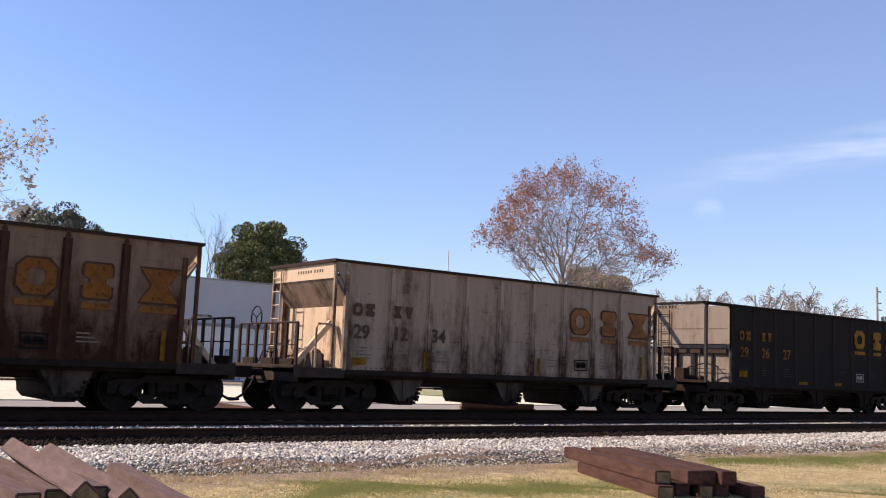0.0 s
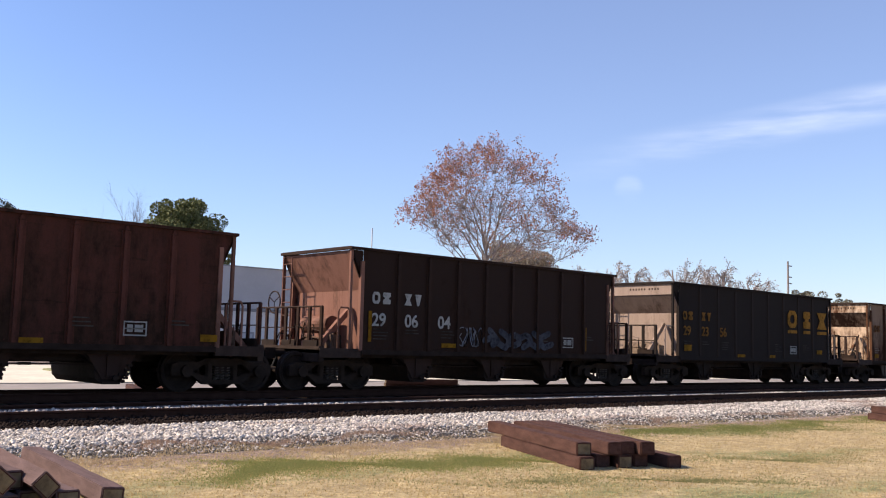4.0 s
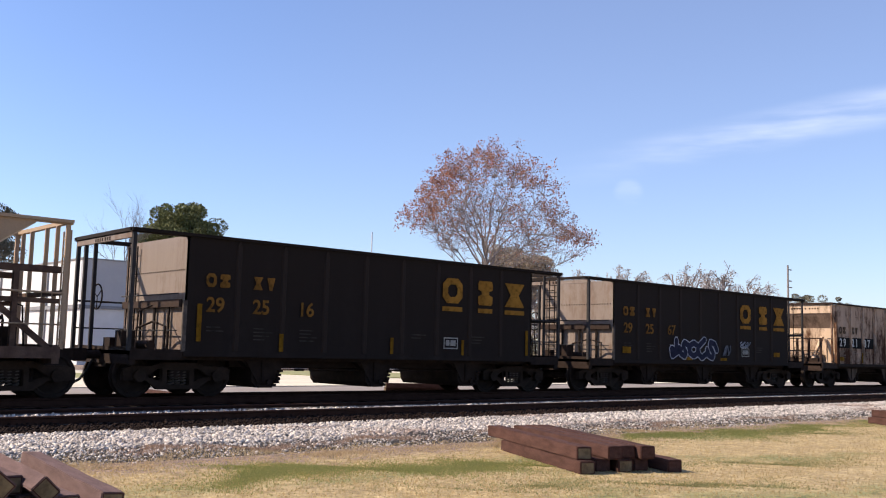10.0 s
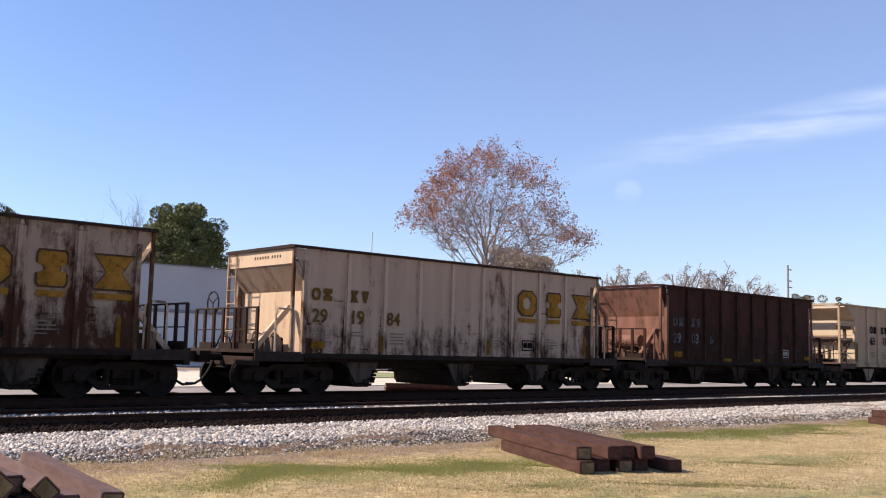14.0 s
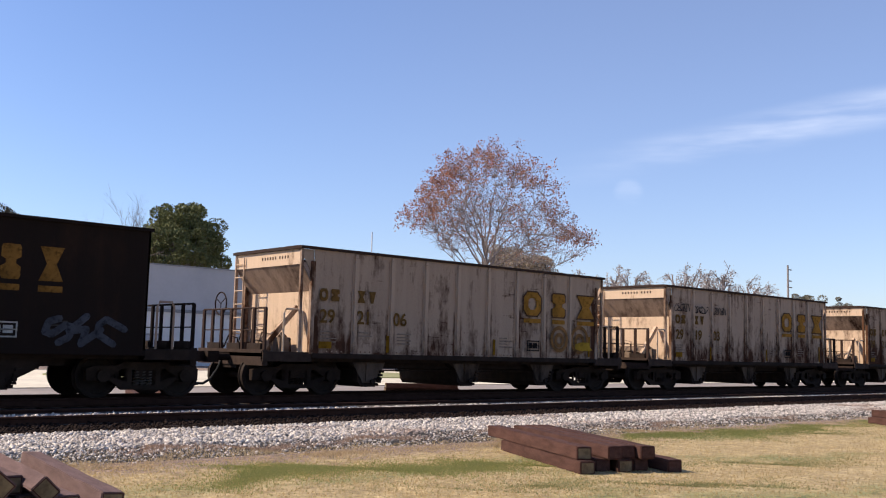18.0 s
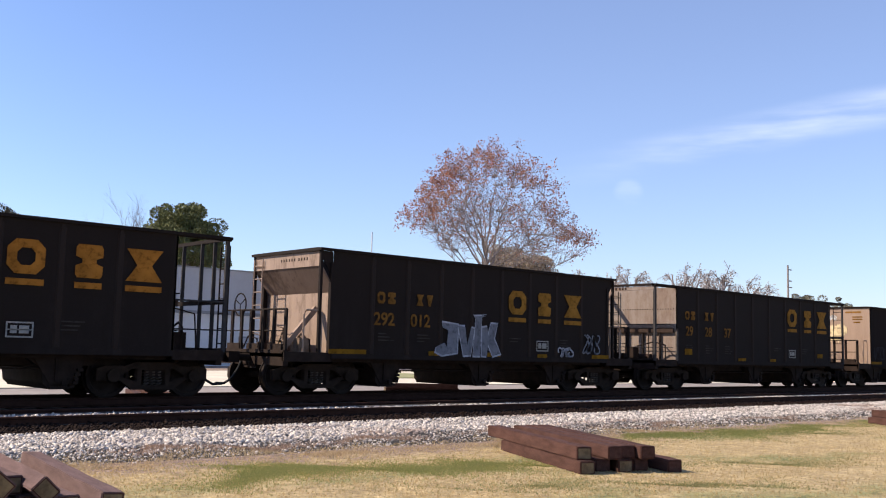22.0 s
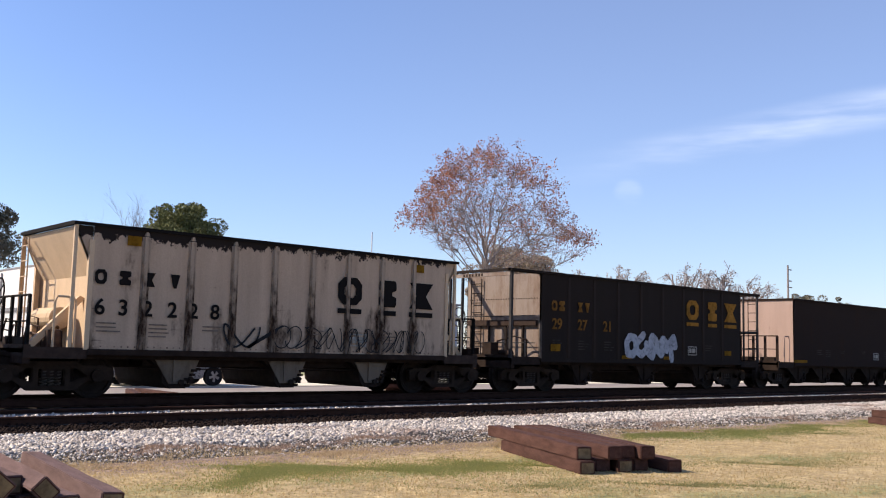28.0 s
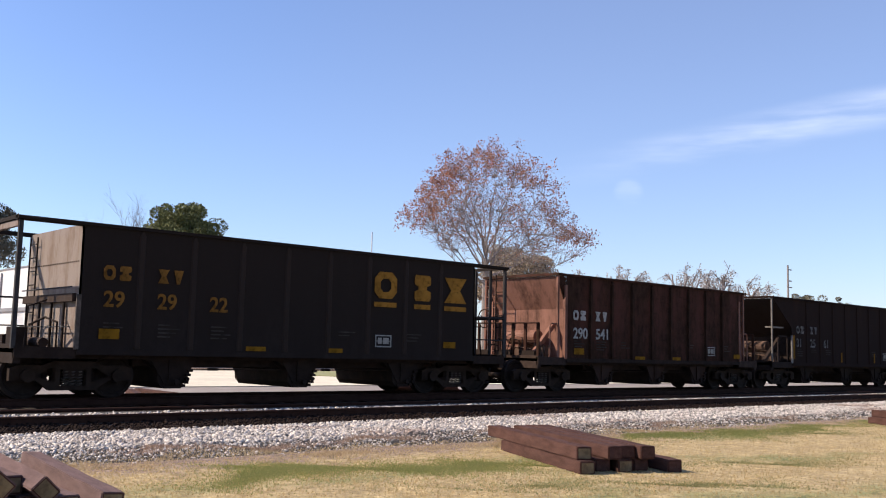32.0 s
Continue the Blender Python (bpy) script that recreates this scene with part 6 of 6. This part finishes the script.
def woods():
    nr = np.random.default_rng(2)
    pts = []
    for i in range(260):
        x, y = nr.uniform(20, 560), nr.uniform(210, 260)
        h, r = nr.uniform(9, 17), nr.uniform(3.5, 6)
        v = nr.normal(size=(130, 3))
        v *= (r * nr.uniform(0.5, 1, 130) / np.linalg.norm(v, axis=1))[:, None]
        v[:, 2] = np.abs(v[:, 2]) * h / r * 0.8 + nr.uniform(0, 3, 130)
        pts.append(v + [x, y, BASE_Z])
    me = leaf_cloud(np.concatenate(pts), 0.75, nr, "woods")
    me.materials.append(M_GREY_LEAF)
    return tagged(new("far_woods", me), "far line of grey-green woods", "trees", kind="stuff")


woods()

# ---- pole and mast ----
M_POLE = plain("weathered_pole", (0.34, 0.30, 0.28), (0.25, 0.22, 0.20), 3, 0.9)
pole = tagged(new("utility_pole"), "distant wooden utility pole with short crossarms", "pole")
pole.location = (110.4, 60, BASE_Z)
bm = bmesh.new()
tube(bm, [(0, 0, 0), (0, 0, 13.2)], 0.16, 8, 0.12)
part("shaft", bm, M_POLE, pole)
for z in (12.6, 11.2, 10.4):
    part("crossarm", boxes((-0.1, 0.9, -0.06, 0.06, z, z + 0.12)), M_POLE, pole)
mast = tagged(new("mast"), "thin pale mast behind the warehouse", "mast")
mast.location = (68.1, 90, BASE_Z)
bm = bmesh.new()
tube(bm, [(0, 0, 0), (0, 0, 15.4)], 0.07, 6)
part("shaft", bm, plain("white_mast_paint", (0.82, 0.82, 0.82), (0.72, 0.72, 0.72), 2, 0.6), mast)

# ---- stacks of spare railroad ties on the lawn ----
TIE_W, TIE_H = 0.20, 0.16


def tie_mesh(length, pale_ends):
    bm = bmesh.new()
    box(bm, -length / 2, length / 2, -TIE_W / 2, TIE_W / 2, -TIE_H / 2, TIE_H / 2)
    bmesh.ops.subdivide_edges(bm, edges=[e for e in bm.edges if abs((e.verts[0].co - e.verts[1].co).x) > 1], cuts=9)
    bmesh.ops.bevel(bm, geom=[e for e in bm.edges if e.calc_face_angle(0) > 1], offset=0.011, segments=2, affect="EDGES")
    sawn = [f for f in bm.faces if abs(f.normal.x) > 0.98 and f.calc_area() > 0.01]
    edges = bmesh.ops.inset_individual(bm, faces=sawn, thickness=0.013)["faces"]
    for f in edges:
        f.material_index = 2
    for f in sawn:
        f.material_index = 1 if pale_ends else 0
    for v in bm.verts:
        v.co += noise.noise_vector(v.co * 2.3 + Vector((length * 9, 0, 0))) * 0.008
    me = done(bm)
    me.materials.append(M_TIE)
    me.materials.append(M_TIE_END)
    me.materials.append(M_TIE_EDGE)
    return me


SPARE = {}
HEAP = "ties in the jumbled heap"


def spare_tie(near, far, roll=0.0, label="brown creosoted railroad tie in a stack", group="ties in the stack", pale_ends=True):
    """A tie from the middle of one end to the middle of the other."""
    a, b = Vector(near), Vector(far)
    size = round((b - a).length, 1)
    if (size, pale_ends) not in SPARE:
        SPARE[size, pale_ends] = tie_mesh(size, pale_ends)
    ob = new("railroad_tie", SPARE[size, pale_ends])
    if group == HEAP:
        ob.material_slots[0].link = "OBJECT"
        ob.material_slots[0].material = M_TIE_PALE
    d = b - a
    ob.matrix_basis = Matrix.Translation((a + b) / 2) @ Euler((radians(roll), -math.asin(d.z / d.length), math.atan2(d.y, d.x))).to_matrix().to_4x4()
    return tagged(ob, label, "railroad tie", group)


LOW, HIGH = GROUND_Z + TIE_H / 2 - 0.005, GROUND_Z + TIE_H * 1.5 - 0.003
WAY, ASIDE = Vector((0.416, 0.909, 0)), Vector((0.909, -0.416, 0))
CORNER = Vector((9.03, 7.60, 0))
for off, z, length, slip in ((0.02, LOW, 2.7, -0.12), (0.34, LOW, 2.9, 0.12), (0.60, LOW, 2.7, 0.02), (0.86, LOW, 2.8, 0.12), (1.24, LOW, 2.7, -0.05),
                             (0.03, HIGH, 3.2, 0.0), (0.46, HIGH, 3.2, 0.02), (0.67, HIGH, 3.2, 0.1), (0.88, HIGH, 3.3, -0.02)):
    p = CORNER + ASIDE * off + WAY * slip
    p.z = z
    spare_tie(p, p + WAY * length, pale_ends=off in (0.02, 0.03, 0.60))
JUMBLED = "weathered brown railroad tie in a jumbled heap"
spare_tie((3.41, 8.05, -0.215), (3.61, 10.70, -0.14), 4, JUMBLED, HEAP)
spare_tie((2.85, 8.05, -0.085), (2.90, 10.70, 0.05), 45, "weathered brown railroad tie lying on its edge", HEAP)
spare_tie((2.43, 7.85, 0.01), (2.48, 10.50, 0.13), 42, "weathered brown railroad tie lying on its edge", HEAP)
for x, y, z, slip in ((3.06, 8.10, LOW, 0.04), (2.80, 8.22, LOW, 0.02), (2.55, 8.05, LOW, 0.05), (2.28, 8.12, LOW, -0.02), (2.0, 8.0, LOW, 0.03), (2.32, 8.25, HIGH, 0.06), (2.06, 8.1, HIGH, 0.02), (2.66, 8.32, HIGH, 0.05)):
    spare_tie((x, y, z), (x + slip, y + 2.6, z), 0, JUMBLED, HEAP)
for off, z in ((0.0, LOW), (0.26, LOW), (0.5, LOW), (0.1, HIGH), (0.36, HIGH)):
    p = Vector((21.05, 7.66, 0)) + ASIDE * off
    p.z = z
    spare_tie(p, p + WAY * 2.6, 0, "brown creosoted railroad tie in a far stack", "ties in the far stack")
for a, b in (((11.75, 26.4, LOW), (11.6, 23.75, LOW)), ((11.4, 26.2, LOW), (10.6, 23.75, LOW)), ((19.9, 25.35, LOW), (22.3, 24.25, LOW)), ((20.1, 25.62, LOW), (22.5, 24.52, LOW)), ((19.8, 25.2, HIGH), (22.1, 24.1, HIGH))):
    spare_tie(a, b, 0, "old railroad tie lying behind the train", "ties behind the train")
bag = new("plastic_scrap", mesh_of(blob_letters, -0.12, 0.12, -0.05, 0.05, 3, 3))
bag.matrix_basis = pose(9.98, 7.55, GROUND_Z + 0.03, -70, 0, 20)
bag.data.materials.append(plain("yellow_plastic", (0.8, 0.75, 0.1), (0.7, 0.65, 0.2), 8, 0.4))
tagged(bag, "crumpled scrap of yellow plastic on the grass", "litter")


# ---- a car passing behind the train ----
M_CAR_PAINT = plain("silver_car_paint", (0.34, 0.35, 0.37), (0.31, 0.32, 0.34), 2, 0.3, 0.5, 0.02)
M_TYRE = plain("tyre_rubber", (0.02, 0.02, 0.02), (0.035, 0.035, 0.035), 8, 0.9)
M_RIM = plain("alloy_rim", (0.5, 0.5, 0.5), (0.35, 0.35, 0.35), 6, 0.4, 0.8)
LANE_TOP = GROUND_Z + 0.05


def car_body(bm):
    lower = [(-2.2, 0.32), (-2.28, 0.55), (-2.2, 0.86), (-1.7, 0.93), (1.0, 0.93), (1.95, 0.80), (2.2, 0.62), (2.22, 0.36), (1.75, 0.26), (1.68, 0.5), (1.45, 0.64), (1.2, 0.64),
             (0.98, 0.5), (0.93, 0.24), (-0.98, 0.24), (-1.03, 0.5), (-1.25, 0.64), (-1.5, 0.64), (-1.73, 0.5), (-1.8, 0.28)]
    prism(bm, lower, -0.86, 0.86)
    v = [bm.verts.new(p) for p in ((-1.75, -0.8, 0.93), (1.0, -0.8, 0.93), (1.0, 0.8, 0.93), (-1.75, 0.8, 0.93), (-1.05, -0.6, 1.43), (0.2, -0.6, 1.43), (0.2, 0.6, 1.43), (-1.05, 0.6, 1.43))]
    for f in ((0, 1, 5, 4), (2, 3, 7, 6), (1, 2, 6, 5), (3, 0, 4, 7), (4, 5, 6, 7)):
        bm.faces.new([v[i] for i in f])
    bmesh.ops.bevel(bm, geom=[e for e in bm.edges if e.calc_face_angle(0) > 0.6], offset=0.035, segments=2, affect="EDGES")


def road_wheel(bm, r, w):
    tube(bm, [(0, -w, 0), (0, -w * 0.85, 0), (0, w * 0.85, 0), (0, w, 0)], r, 24)


def hub(bm):
    for k in range(5):
        a = 1.2566 * k
        prism(bm, [(0.03 * math.cos(a + 1.57) - 0.0, 0.03 * math.sin(a + 1.57)), (0.03 * math.cos(a - 1.57), 0.03 * math.sin(a - 1.57)), (0.19 * math.cos(a - 0.25), 0.19 * math.sin(a - 0.25)), (0.19 * math.cos(a + 0.25), 0.19 * math.sin(a + 0.25))], -0.115, 0.115)
    tube(bm, [(0, -0.112, 0), (0, 0.112, 0)], 0.06, 10)


CAR_MESH, TYRE_MESH, HUB_MESH = mesh_of(car_body), mesh_of(road_wheel, 0.32, 0.1), mesh_of(hub)
ROAD_WHEELS = []


def sedan(label, x_at_28, paint):
    root = tagged(new("car"), label, "car")
    root["x28"] = x_at_28
    part("body", CAR_MESH, paint, root)
    for y in (-1, 1):
        bm = bmesh.new()
        for q in ([(-1.5, 0.97), (-0.5, 0.97), (-0.5, 1.38), (-1.05, 1.38)], [(-0.42, 0.97), (0.78, 0.97), (0.2, 1.38), (-0.42, 1.38)]):
            bm.faces.new([bm.verts.new((x, y * (0.806 - 0.4 * (z - 0.93)), z)) for x, z in q])
        part("window", bm, M_GLASS, root, "dark side glass")
    for x, k in ((1.06, 0), (-1.62, 1)):
        q = [(1.0, 0.97), (0.24, 1.40)] if k == 0 else [(-1.72, 0.97), (-1.1, 1.40)]
        bm = bmesh.new()
        off = 0.012 if k == 0 else -0.012
        bm.faces.new([bm.verts.new(p) for p in ((q[0][0] + off, -0.7, q[0][1]), (q[0][0] + off, 0.7, q[0][1]), (q[1][0] + off, 0.55, q[1][1]), (q[1][0] + off, -0.55, q[1][1]))])
        part("windscreen", bm, M_GLASS, root)
    for y in (-0.6, 0.6):
        part("headlight", boxes((2.12, 2.215, y - 0.16, y + 0.16, 0.56, 0.68)), M_RIM, root)
        part("tail_light", boxes((-2.285, -2.2, y - 0.16, y + 0.16, 0.62, 0.78)), paint_of("red_lens", (0.3, 0.02, 0.015)), root)
    for x in (1.33, -1.37):
        for y in (-0.78, 0.78):
            w = part("wheel", TYRE_MESH, M_TYRE, root, at=(x, y, 0.32))
            part("rim", HUB_MESH, M_RIM, w)
            ROAD_WHEELS.append((w, x, y))
    return root


SEDANS = [sedan("silver sedan driving along the yard behind the train", 14.5, M_CAR_PAINT)]


# ---- what moves ----
def motions():
    for car in TRAIN:
        walk(car, [(t, pose(car["u"] + run, TRACK_Y, 0)) for t, run in RUN])
    # the wheels roll: one turn for each rail length of their tread
    times = [i / 30 for i in range(961)]
    runs = np.interp(times, [t for t, _ in RUN], [r for _, r in RUN])
    first = {}
    for ob, s in WHEELS:
        if s not in first:
            walk(ob, [(t, pose(s * BASE, 0, WHEEL_R, 0, math.degrees(r / WHEEL_R) % 360, 0)) for t, r in zip(times, runs)])
            first[s] = ob.animation_data
        else:
            ob.rotation_mode = "QUATERNION"
            keys = ob.animation_data_create()
            keys.action, keys.action_slot = first[s].action, first[s].action_slot
    # the car behind the train, at a steady pace
    for ob in SEDANS:
        walk(ob, [(t, pose(ob["x28"] - 8.95 * (t - 28), 30.5, LANE_TOP, 0, 0, 180)) for t in (0, 8, 16, 24, 32)])
    times = [i / 25 for i in range(801)]
    for ob, x, y in ROAD_WHEELS:
        walk(ob, [(t, pose(x, y, 0.32, 0, math.degrees(8.95 * t / 0.32) % 360, 0)) for t in times])


motions()
